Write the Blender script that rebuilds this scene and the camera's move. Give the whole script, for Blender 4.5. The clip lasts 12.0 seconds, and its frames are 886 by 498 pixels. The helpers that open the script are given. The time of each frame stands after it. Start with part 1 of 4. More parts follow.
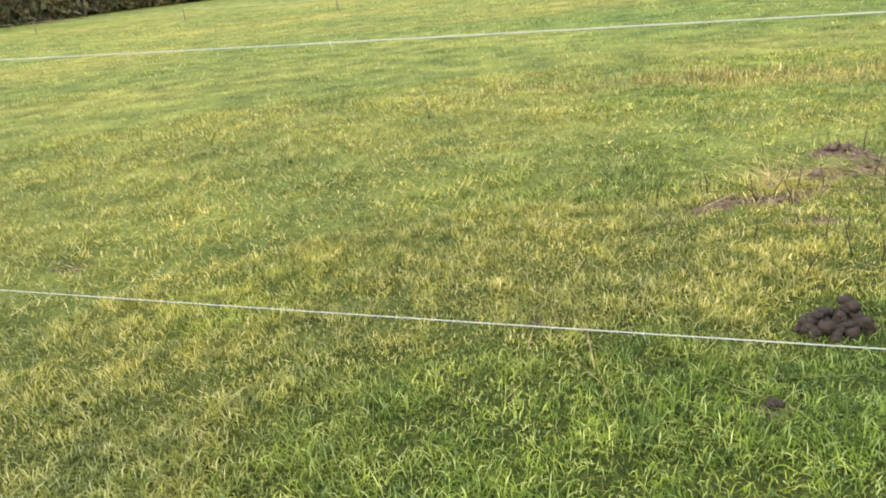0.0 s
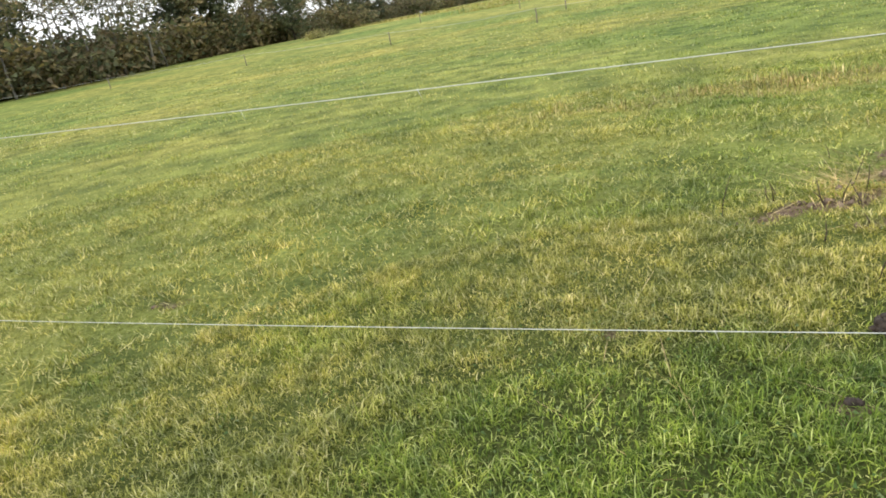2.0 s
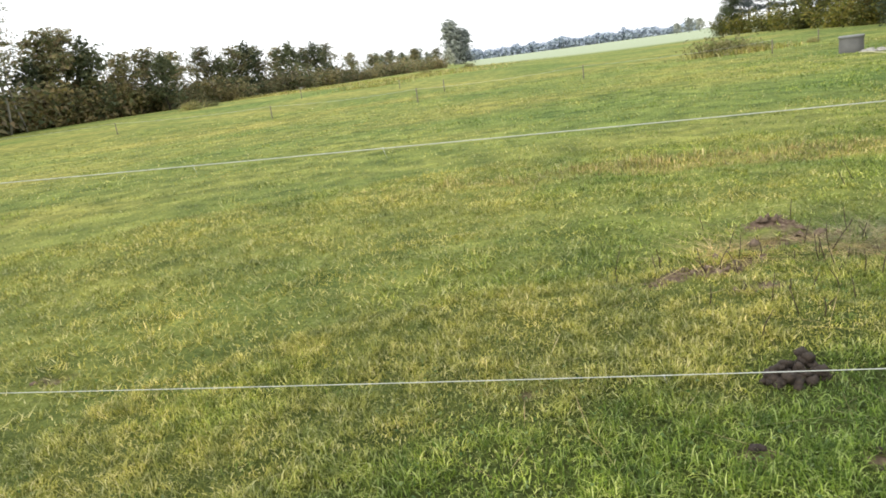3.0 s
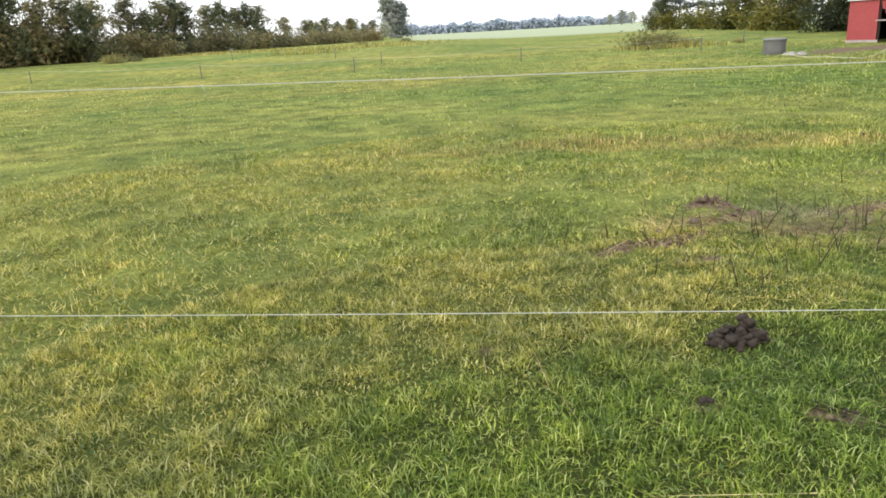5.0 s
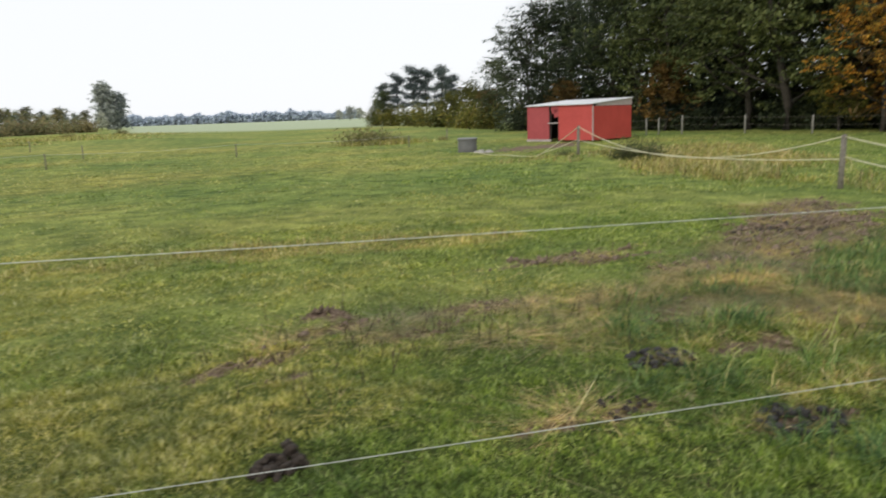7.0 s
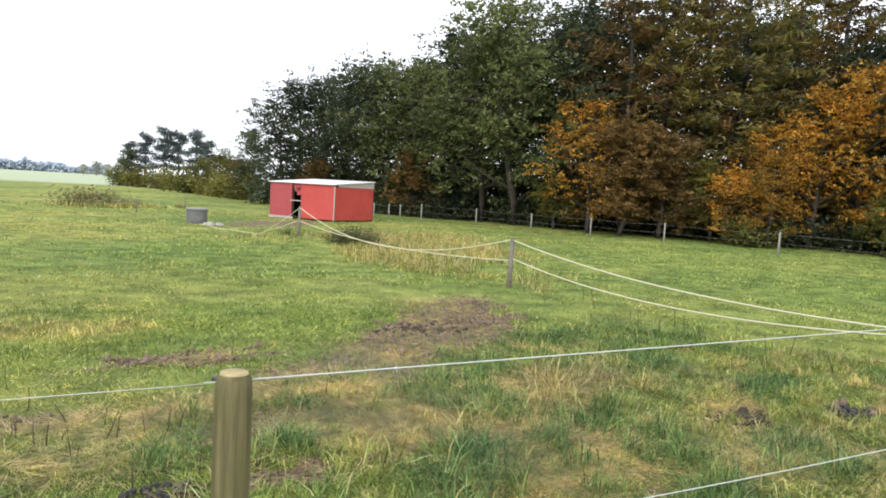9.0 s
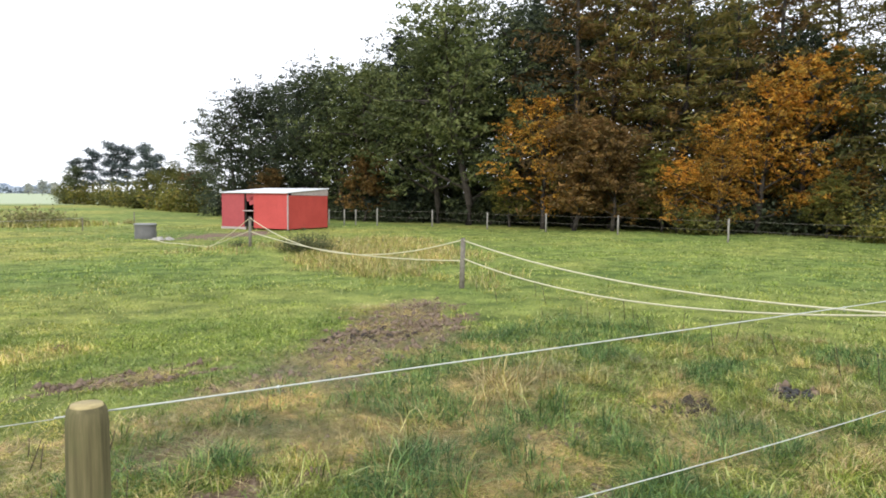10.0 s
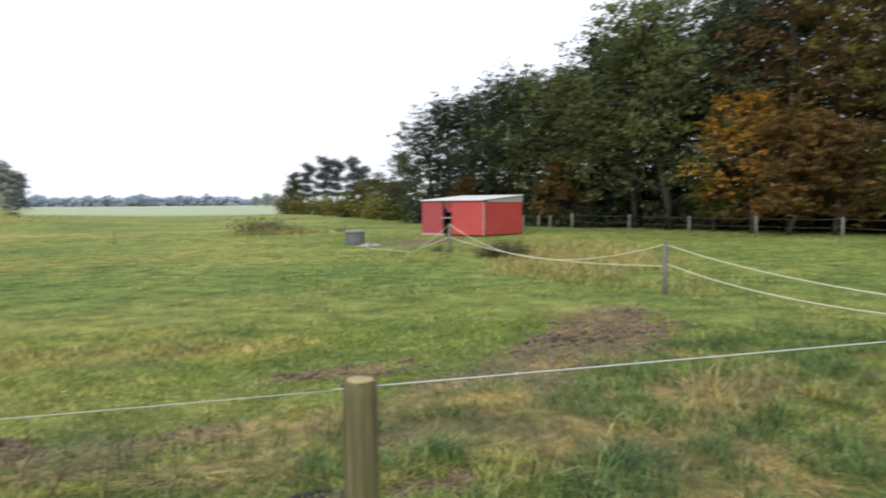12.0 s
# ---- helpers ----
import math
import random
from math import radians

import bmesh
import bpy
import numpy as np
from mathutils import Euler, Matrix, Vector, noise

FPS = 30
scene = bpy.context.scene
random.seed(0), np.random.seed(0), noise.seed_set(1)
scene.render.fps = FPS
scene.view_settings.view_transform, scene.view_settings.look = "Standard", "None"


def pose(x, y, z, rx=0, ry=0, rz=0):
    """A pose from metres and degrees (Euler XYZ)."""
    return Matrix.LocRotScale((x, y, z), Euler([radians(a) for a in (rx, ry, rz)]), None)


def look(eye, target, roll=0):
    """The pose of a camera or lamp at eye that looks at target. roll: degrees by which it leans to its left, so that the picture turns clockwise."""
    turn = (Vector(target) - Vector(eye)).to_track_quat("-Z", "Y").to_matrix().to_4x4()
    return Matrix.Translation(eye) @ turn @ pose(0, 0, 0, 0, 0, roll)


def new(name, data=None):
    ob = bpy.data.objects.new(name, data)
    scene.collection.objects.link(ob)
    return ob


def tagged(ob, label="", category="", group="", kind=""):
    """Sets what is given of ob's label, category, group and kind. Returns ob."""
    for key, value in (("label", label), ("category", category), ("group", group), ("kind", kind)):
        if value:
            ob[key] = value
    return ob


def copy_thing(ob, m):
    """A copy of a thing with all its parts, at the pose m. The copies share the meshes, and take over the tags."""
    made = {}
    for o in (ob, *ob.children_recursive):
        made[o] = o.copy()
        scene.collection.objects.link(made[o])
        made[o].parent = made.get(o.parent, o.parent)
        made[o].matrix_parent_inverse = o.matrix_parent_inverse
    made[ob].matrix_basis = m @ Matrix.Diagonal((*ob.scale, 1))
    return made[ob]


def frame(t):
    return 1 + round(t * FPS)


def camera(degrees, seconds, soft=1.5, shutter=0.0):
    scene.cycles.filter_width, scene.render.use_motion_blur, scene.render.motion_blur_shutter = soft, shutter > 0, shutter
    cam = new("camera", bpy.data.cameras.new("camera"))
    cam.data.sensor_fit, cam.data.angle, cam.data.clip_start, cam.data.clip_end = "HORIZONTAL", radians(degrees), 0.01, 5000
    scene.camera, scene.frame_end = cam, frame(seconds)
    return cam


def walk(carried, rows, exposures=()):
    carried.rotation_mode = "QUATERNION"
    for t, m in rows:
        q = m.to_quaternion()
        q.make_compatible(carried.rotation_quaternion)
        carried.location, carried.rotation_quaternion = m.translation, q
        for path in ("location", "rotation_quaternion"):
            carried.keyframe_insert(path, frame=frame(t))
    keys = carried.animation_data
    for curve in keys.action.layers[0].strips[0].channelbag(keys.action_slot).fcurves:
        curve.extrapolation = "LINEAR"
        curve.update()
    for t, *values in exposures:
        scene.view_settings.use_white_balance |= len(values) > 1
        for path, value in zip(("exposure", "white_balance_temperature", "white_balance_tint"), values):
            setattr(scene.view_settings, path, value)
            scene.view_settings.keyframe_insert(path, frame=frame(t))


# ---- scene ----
cam = camera(63.9, 12.0, soft=1.75, shutter=0.22)
PATH = [
    (0, (-0.028, -0.110, 1.295), (-0.130, 1.747, 0.559), -5.90),
    (0.5, (0.026, -0.143, 1.330), (-0.179, 1.747, 0.709), -6.97),
    (1, (0.013, -0.173, 1.334), (-0.274, 1.703, 0.702), -7.09),
    (1.5, (0.010, -0.199, 1.336), (-0.348, 1.664, 0.703), -8.33),
    (2, (-0.061, -0.258, 1.342), (-0.328, 1.616, 0.696), -10.67),
    (2.5, (-0.156, -0.309, 1.352), (-0.266, 1.593, 0.743), -8.37),
    (3, (-0.226, -0.308, 1.341), (-0.128, 1.626, 0.840), -7.74),
    (5, (-0.410, -0.349, 1.281), (-0.114, 1.542, 0.699), -3.27),
    (5.5, (-0.395, -0.351, 1.280), (-0.068, 1.540, 0.715), -2.82),
    (6, (-0.263, -0.391, 1.300), (0.419, 1.415, 0.776), -3.07),
    (6.5, (0.040, -0.483, 1.381), (0.920, 1.234, 0.856), -6.23),
    (7, (0.427, -0.623, 1.429), (1.415, 1.076, 1.056), -2.10),
    (7.5, (0.910, -0.789, 1.519), (2.270, 0.652, 1.248), 0.91),
    (9.5, (1.832, -1.148, 1.587), (3.363, 0.129, 1.430), 2.52),
    (10, (1.894, -1.180, 1.591), (3.475, 0.037, 1.444), 0.65),
    (10.5, (1.892, -1.221, 1.596), (3.572, -0.139, 1.508), 0.60),
    (11, (1.943, -1.238, 1.584), (3.665, -0.227, 1.462), 0.09),
    (11.5, (1.864, -1.209, 1.583), (3.471, -0.022, 1.500), -0.19),
    (12, (1.759, -1.186, 1.578), (2.958, 0.410, 1.447), -0.49),
]
walk(cam, [(t, look(eye, target, roll)) for t, eye, target, roll in PATH],
     exposures=[(0, 0.53, 6500, 11), (1.0, 0.38, 6500, 11), (3, 0.19, 6500, 10), (5.0, 0.15, 6500, 10), (5.5, 0.27, 6500, 10), (6.0, 0.18, 6500, 10), (6.5, -0.04, 6500, 10), (7.0, -0.42, 6450, 10),
                (7.5, -0.33, 6400, 10), (9.5, 0.34, 6200, 13), (10.0, 0.24, 6200, 13), (10.5, 0.50, 6150, 13), (11.5, 0.52, 6150, 13), (12.0, -0.20, 6150, 13)])

# ---- light: an evenly overcast autumn sky ----
SUN_ELEVATION, SUN_AZIMUTH = 33.0, 245.0     # azimuth clockwise from +y
world = bpy.data.worlds.new("overcast_sky")
scene.world = world
world.use_nodes = True
wn = world.node_tree
wn.nodes.clear()
w_out = wn.nodes.new("ShaderNodeOutputWorld")
w_bg = wn.nodes.new("ShaderNodeBackground")
w_sky = wn.nodes.new("ShaderNodeTexSky")
w_sky.sky_type, w_sky.sun_disc = "NISHITA", False
w_sky.sun_elevation, w_sky.sun_rotation = radians(SUN_ELEVATION), radians(SUN_AZIMUTH)
w_mix = wn.nodes.new("ShaderNodeMix")
w_mix.data_type = "RGBA"
w_mix.inputs["Factor"].default_value = 0.93
w_mix.inputs["B"].default_value = (13.0, 13.2, 13.5, 1)     # the cloud cover over the blue
wn.links.new(w_sky.outputs["Color"], w_mix.inputs["A"])
wn.links.new(w_mix.outputs["Result"], w_bg.inputs["Color"])
w_bg.inputs["Strength"].default_value = 0.105
wn.links.new(w_bg.outputs["Background"], w_out.inputs["Surface"])

sun_data = bpy.data.lights.new("sun", "SUN")
sun_data.energy, sun_data.angle, sun_data.color = 1.5, radians(14), (1.0, 0.96, 0.9)
sun = new("sun", sun_data)
sun_to = Vector((math.sin(radians(SUN_AZIMUTH)) * math.cos(radians(SUN_ELEVATION)),
                 math.cos(radians(SUN_AZIMUTH)) * math.cos(radians(SUN_ELEVATION)), math.sin(radians(SUN_ELEVATION))))
sun.matrix_world = look(sun_to * 60, (0, 0, 0))

# ---- numbers: noise and the lie of the land ----
rng = np.random.default_rng(7)


def smooth(a, b, v):
    s = np.clip((np.asarray(v, float) - a) / (b - a), 0, 1)
    return s * s * (3 - 2 * s)


def lattice(ix, iy, seed):
    n = np.sin(ix * 127.1 + iy * 311.7 + seed * 74.7) * 43758.5453
    return n - np.floor(n)


def value_noise(x, y, seed=0):
    ix, iy = np.floor(x), np.floor(y)
    fx, fy = x - ix, y - iy
    fx, fy = fx * fx * (3 - 2 * fx), fy * fy * (3 - 2 * fy)
    a, b = lattice(ix, iy, seed), lattice(ix + 1, iy, seed)
    c, d = lattice(ix, iy + 1, seed), lattice(ix + 1, iy + 1, seed)
    return (a * (1 - fx) + b * fx) * (1 - fy) + (c * (1 - fx) + d * fx) * fy


def fbm(x, y, scale, seed=0, octaves=3):
    total, amp, norm = 0.0, 1.0, 0.0
    for k in range(octaves):
        total = total + amp * value_noise(x * scale * 2 ** k + 13.1 * k, y * scale * 2 ** k + 7.7 * k, seed + k)
        norm, amp = norm + amp, amp * 0.5
    return total / norm


# bare soil, and one dark spot of shaded grass: x, y, half length, half width, turn in degrees, strength
SOIL = [(1.14, 1.49, 0.11, 0.05, -20, .9), (0.81, 1.69, 0.06, 0.05, 0, 1), (1.42, 3.45, 0.34, 0.13, 12, 1), (2.05, 3.75, 0.4, 0.14, 10, .85),
        (2.17, 4.05, 0.2, 0.15, 0, .9), (1.6, 3.08, 0.15, 0.08, 0, .7), (2.62, 3.42, 0.35, 0.13, 0, .85), (3.1, 3.75, 0.3, 0.12, 0, .85), (2.38, 1.78, 0.18, 0.1, 0, 1), (2.76, 1.73, 0.2, 0.1, 0, 1),
        (3.45, 3.6, 0.45, 0.18, -10, .8), (4.45, 2.8, 0.35, 0.2, 0, 1), (3.32, 1.185, 0.3, 0.16, 0, 1), (3.41, 2.09, 0.25, 0.14, 0, .8),
        (4.57, 4.89, 0.22, 0.1, 0, 1), (5.2, 4.5, 0.7, 0.2, -15, .9), (5.75, 3.6, 0.8, 0.35, 5, .85), (7.5, 4.15, 1.3, 0.75, 15, 1), (8.9, 4.8, 1.4, 0.7, 20, 1),
        (6.5, 3.6, 1.1, 0.5, 15, .9), (5.0, 4.75, 0.9, 0.14, 0, .9), (4.9, 2.2, 0.4, 0.25, 0, .8), (6.1, 2.9, .5, .25, 0, .8), (4.1, 1.95, 0.35, 0.2, 0, .9), (4.25, 2.6, 0.3, 0.2, 0, .8), (7.30, 0.61, 0.4, 0.16, 0, 1), (8.14, 0.03, 0.35, 0.16, 0, 1),
        # (-2.27, 3.34) stands for dark shaded grass, drawn as a weak soil patch
        (8.7, -1.15, 0.4, 0.2, 0, 1), (-2.27, 3.34, 0.2, 0.07, 10, .6), (5.2, 6.3, 0.2, 0.1, 0, .6), (21.5, 26.8, 4.0, 1.5, 30, 1.15),
        (3.9, 0.55, 0.45, 0.18, -15, .9), (4.6, 0.35, 0.3, 0.15, 0, .8), (5.3, 0.6, 0.4, 0.3, 0, .7), (6.0, 1.0, 0.35, 0.16, 0, .8), (4.55, 1.75, 0.35, 0.15, 10, .8), (5.7, -0.6, 0.3, 0.15, 0, .8), (6.5, -1.0, 0.35, 0.15, 0, .8), (0.2, 2.35, 0.1, 0.06, 0, .5)]
# straw and bleached grass lying on the ground
STRAW = [(2.5, 3.62, 0.4, 0.10, 8, .85), (1.75, 3.75, 0.3, 0.07, 15, .75), (3.45, 2.76, 0.25, 0.1, 0, 1), (3.5, 3.45, 0.35, 0.10, 0, .7), (3.25, 2.75, 0.25, 0.10, 0, .7),
         (5.6, 3.1, 1.0, 0.4, 10, 1), (6.4, 3.5, 1.1, 0.45, 20, 1), (7.6, 3.6, 1.0, .4, 10, .9), (7.0, 4.0, 1.3, .5, 15, .8), (8.8, 4.9, 1.0, .5, 15, .7), (5.2, 4.6, .8, .15, 0, .7), (4.2, 3.2, .5, .15, 0, .8), (5.0, 2.6, .5, .2, 0, .8), (6.75, 1.9, 0.7, 0.45, 0, 1), (8.0, -1.1, 0.8, 0.35, 0, .9), (4.7, 2.3, 0.4, 0.3, 0, .8), (5.8, 2.2, 1.0, 0.5, 0, .9), (5.5, 1.2, 0.7, 0.4, 0, .8), (7.6, 0.9, .7, .3, 0, .7), (6.6, 0.2, .7, .3, 0, .7),
         (2.6, 1.85, 0.3, 0.1, 0, .7), (6.9, -0.5, 0.5, 0.3, 0, .7), (9.5, 5.5, 1.0, 0.5, 0, .7), (3.0, 3.0, .3, .1, 0, .6), (5.1, 1.0, .5, .4, 0, .6)]
# tall bleached meadow behind the rope fence
STANDING = [(15.0, 11.5, 4.5, 1.8, 55, 1.2), (19, 15.5, 6, 2.8, 45, 1.15), (2.9, 6.85, 2.4, 0.55, -17, 1.0), (14.2, 17.0, 2.0, 1.2, 0, .7), (6.6, 1.9, 0.7, 0.4, 0, 1.0), (5.5, 1.6, 0.6, 0.3, 0, .7), (7.9, -1.2, .8, .4, 0, .9), (9.6, -0.6, 1.0, 2.2, 0, .6)]


def patches(x, y, table):
    """How strongly each place lies in one of the ragged patches of a table."""
    total = np.zeros_like(x)
    for px, py, a, b, turn, strength in table:
        c, s = math.cos(radians(turn)), math.sin(radians(turn))
        near = np.nonzero((np.abs(x - px) < 3.2 * max(a, b)) & (np.abs(y - py) < 3.2 * max(a, b)))[0]
        if len(near) == 0:
            continue
        dx, dy = x[near] - px, y[near] - py
        u, v = (dx * c + dy * s) / a, (dy * c - dx * s) / b
        u, v = u + 1.3 * (fbm(u + px, v + py, 1.4, 91, 2) - 0.5), v + 1.3 * (fbm(u + py, v - px, 1.4, 95, 2) - 0.5)
        total[near] = np.maximum(total[near], strength * np.exp(-0.7 * (u * u + v * v)))
    return total


def soil_at(x, y):
    p = patches(x, y, SOIL)
    return smooth(0.42, 0.62, p * 0.75 + 0.5 * (fbm(x, y, 9, 3) - 0.28) * (p > 0.08) + 0.02)


def straw_at(x, y):
    return smooth(0.3, 0.65, patches(x, y, STRAW) * 0.8 + 0.45 * (fbm(x, y, 6, 5) - 0.4))


def standing_at(x, y):
    return smooth(0.3, 0.7, patches(x, y, STANDING) * 0.9 + 0.5 * (fbm(x, y, 1.1, 9) - 0.5))


def turf_bands(x, y):
    """Broad drier (+) and greener (-) bands that lie across the pasture."""
    return fbm(x * 0.4 + y * 0.1, y - 0.2 * x, 0.24, 31) - 0.5


def land(x, y):
    """The height of the ground."""
    x, y = np.asarray(x, float), np.asarray(y, float)
    r = np.hypot(x - 1, y + 1)
    az = np.degrees(np.arctan2(x - 1, y + 1))
    z = -0.27 * smooth(9, 34, r) * smooth(-150, -90, az)
    z = z + (0.20 + 0.44 * smooth(18, 2, az)) * smooth(34, 78, r) * smooth(36, 28, az) * smooth(-150, -90, az)
    near = smooth(70, 25, r)
    z = z + 0.05 * (fbm(x, y, 0.55, 11) - 0.5) * near + 0.05 * (fbm(x, y, 3.0, 12) - 0.5) * smooth(30, 12, r)
    z = z + 0.16 * (fbm(x, y, 0.16, 14) - 0.5) * smooth(9, 20, r) * near
    z = z + 0.10 * np.exp(-((x - 2.17) ** 2 + (y - 4.05) ** 2) / 0.03)
    z = z + 0.025 * np.exp(-((x - 1.14) ** 2 + (y - 1.49) ** 2) / 0.012)
    z = z + 0.25 * np.exp(-((x - 14.5) ** 2 + (y - 15.2) ** 2) / 3.0)
    return z


def at(x, y, dz=0.0):
    return Vector((x, y, float(land(x, y)) + dz))


def polar(azimuth, distance):
    """A place on the plan, seen from the fence post's side of the path."""
    return 1.77 + math.sin(radians(azimuth)) * distance, -1.4 + math.cos(radians(azimuth)) * distance


# ---- materials ----
def nodes_of(name):
    m = bpy.data.materials.new(name)
    m.use_nodes = True
    nt = m.node_tree
    return m, nt, nt.nodes["Principled BSDF"]


def link(nt, a, b):
    nt.links.new(a, b)


def noise_node(nt, scale, detail=4.0, rough=0.6, coords=None):
    n = nt.nodes.new("ShaderNodeTexNoise")
    n.inputs["Scale"].default_value, n.inputs["Detail"].default_value, n.inputs["Roughness"].default_value = scale, detail, rough
    if coords is not None:
        link(nt, coords, n.inputs["Vector"])
    return n


def ramp(nt, value, stops):
    r = nt.nodes.new("ShaderNodeValToRGB")
    while len(r.color_ramp.elements) < len(stops):
        r.color_ramp.elements.new(0.5)
    for e, (p, c) in zip(r.color_ramp.elements, stops):
        e.position, e.color = p, (*c, 1)
    link(nt, value, r.inputs["Fac"])
    return r.outputs["Color"]


def mix(nt, factor, a, b, blend="MIX"):
    m = nt.nodes.new("ShaderNodeMix")
    m.data_type, m.blend_type = "RGBA", blend
    for socket, v in (("Factor", factor), ("A", a), ("B", b)):
        if isinstance(v, (int, float)):
            m.inputs[socket].default_value = v
        elif isinstance(v, tuple):
            m.inputs[socket].default_value = (*v, 1)
        else:
            link(nt, v, m.inputs[socket])
    return m.outputs["Result"]


def attribute(nt, name):
    a = nt.nodes.new("ShaderNodeAttribute")
    a.attribute_name = name
    return a.outputs["Fac"]


def bump(nt, shader, height, strength=0.4, distance=0.01):
    b = nt.nodes.new("ShaderNodeBump")
    b.inputs["Strength"].default_value, b.inputs["Distance"].default_value = strength, distance
    link(nt, height, b.inputs["Height"])
    link(nt, b.outputs["Normal"], shader.inputs["Normal"])


def position(nt):
    return nt.nodes.new("ShaderNodeNewGeometry").outputs["Position"]


def object_coords(nt):
    return nt.nodes.new("ShaderNodeTexCoord").outputs["Object"]


def surface(name, dark, light, scale=8.0, rough=0.7, metal=0.0, relief=0.3, depth=0.005, fine=40.0):
    """A surface that varies at two scales between two colours, with a fine relief."""
    m, nt, sh = nodes_of(name)
    co = object_coords(nt)
    n1, n2 = noise_node(nt, scale, coords=co), noise_node(nt, fine, 5, coords=co)
    both = mix(nt, 0.45, n1.outputs["Fac"], n2.outputs["Fac"])
    link(nt, ramp(nt, both, [(0.32, dark), (0.68, light)]), sh.inputs["Base Color"])
    sh.inputs["Roughness"].default_value, sh.inputs["Metallic"].default_value = rough, metal
    bump(nt, sh, n2.outputs["Fac"], relief, depth)
    return m


def leafy(name, colours, rough=0.6, glow=0.35):
    """Leaves: each takes its own shade; light passes through them."""
    m, nt, sh = nodes_of(name)
    geo = nt.nodes.new("ShaderNodeNewGeometry")
    info = nt.nodes.new("ShaderNodeObjectInfo")
    n = noise_node(nt, 0.8, 3, coords=geo.outputs["Position"])
    k = len(colours)
    each = ramp(nt, geo.outputs["Random Per Island"], [((i + 0.5) / k, c) for i, c in enumerate(colours)])
    shade = ramp(nt, n.outputs["Fac"], [(0.3, (0.55, 0.60, 0.56)), (0.7, (1.5, 1.42, 1.2))])
    whole = ramp(nt, info.outputs["Random"], [(0.0, (0.62, 0.66, 0.74)), (1.0, (1.2, 1.16, 1.1))])
    colour = mix(nt, 1.0, mix(nt, 1.0, each, shade, "MULTIPLY"), whole, "MULTIPLY")
    link(nt, colour, sh.inputs["Base Color"])
    sh.inputs["Roughness"].default_value = rough
    sh.inputs["Specular IOR Level"].default_value = 0.25
    through_leaf = nt.nodes.new("ShaderNodeBsdfTranslucent")
    link(nt, colour, through_leaf.inputs["Color"])
    blend = nt.nodes.new("ShaderNodeMixShader")
    blend.inputs["Fac"].default_value = glow
    link(nt, sh.outputs["BSDF"], blend.inputs[1])
    link(nt, through_leaf.outputs["BSDF"], blend.inputs[2])
    link(nt, blend.outputs["Shader"], nt.nodes["Material Output"].inputs["Surface"])
    return m


def grass_blade_material():
    m, nt, sh = nodes_of("grass_blades")
    geo = nt.nodes.new("ShaderNodeNewGeometry")
    big = noise_node(nt, 0.9, 4, coords=geo.outputs["Position"])
    lush = ramp(nt, geo.outputs["Random Per Island"], [(0.0, (0.030, 0.056, 0.008)), (0.36, (0.125, 0.200, 0.026)), (0.74, (0.29, 0.375, 0.062)), (1.0, (0.54, 0.60, 0.26))])
    pale = ramp(nt, geo.outputs["Random Per Island"], [(0.0, (0.10, 0.120, 0.014)), (0.45, (0.322, 0.332, 0.062)), (0.8, (0.51, 0.485, 0.17)), (1.0, (0.72, 0.65, 0.39))])
    straw = ramp(nt, geo.outputs["Random Per Island"], [(0.0, (0.17, 0.105, 0.055)), (0.5, (0.42, 0.295, 0.165)), (1.0, (0.68, 0.54, 0.36))])
    tint = ramp(nt, big.outputs["Fac"], [(0.32, (0.62, 0.76, 0.74)), (0.68, (1.46, 1.38, 1.18))])
    dry = attribute(nt, "dry")
    low = nt.nodes.new("ShaderNodeMapRange")
    low.inputs["From Max"].default_value = 0.5
    high = nt.nodes.new("ShaderNodeMapRange")
    high.inputs["From Min"].default_value = 0.5
    link(nt, dry, low.inputs["Value"]), link(nt, dry, high.inputs["Value"])
    colour = mix(nt, high.outputs["Result"], mix(nt, low.outputs["Result"], lush, pale), straw)
    rank = nt.nodes.new("ShaderNodeMapRange")
    rank.inputs["From Max"].default_value = -1.0
    link(nt, dry, rank.inputs["Value"])
    bluish = ramp(nt, geo.outputs["Random Per Island"], [(0.0, (0.020, 0.048, 0.016)), (0.5, (0.085, 0.165, 0.048)), (1.0, (0.27, 0.39, 0.15))])
    colour = mix(nt, rank.outputs["Result"], colour, bluish)
    colour = mix(nt, 1.0, colour, tint, "MULTIPLY")
    small = noise_node(nt, 9.0, 3, coords=geo.outputs["Position"])
    colour = mix(nt, 1.0, colour, ramp(nt, small.outputs["Fac"], [(0.34, (0.58, 0.65, 0.57)), (0.66, (1.42, 1.34, 1.25))]), "MULTIPLY")
    link(nt, colour, sh.inputs["Base Color"])
    sh.inputs["Roughness"].default_value = 0.55
    sh.inputs["Specular IOR Level"].default_value = 0.3
    tr = nt.nodes.new("ShaderNodeBsdfTranslucent")
    link(nt, colour, tr.inputs["Color"])
    blend = nt.nodes.new("ShaderNodeMixShader")
    blend.inputs["Fac"].default_value = 0.3
    link(nt, sh.outputs["BSDF"], blend.inputs[1])
    link(nt, tr.outputs["BSDF"], blend.inputs[2])
    link(nt, blend.outputs["Shader"], nt.nodes["Material Output"].inputs["Surface"])
    return m


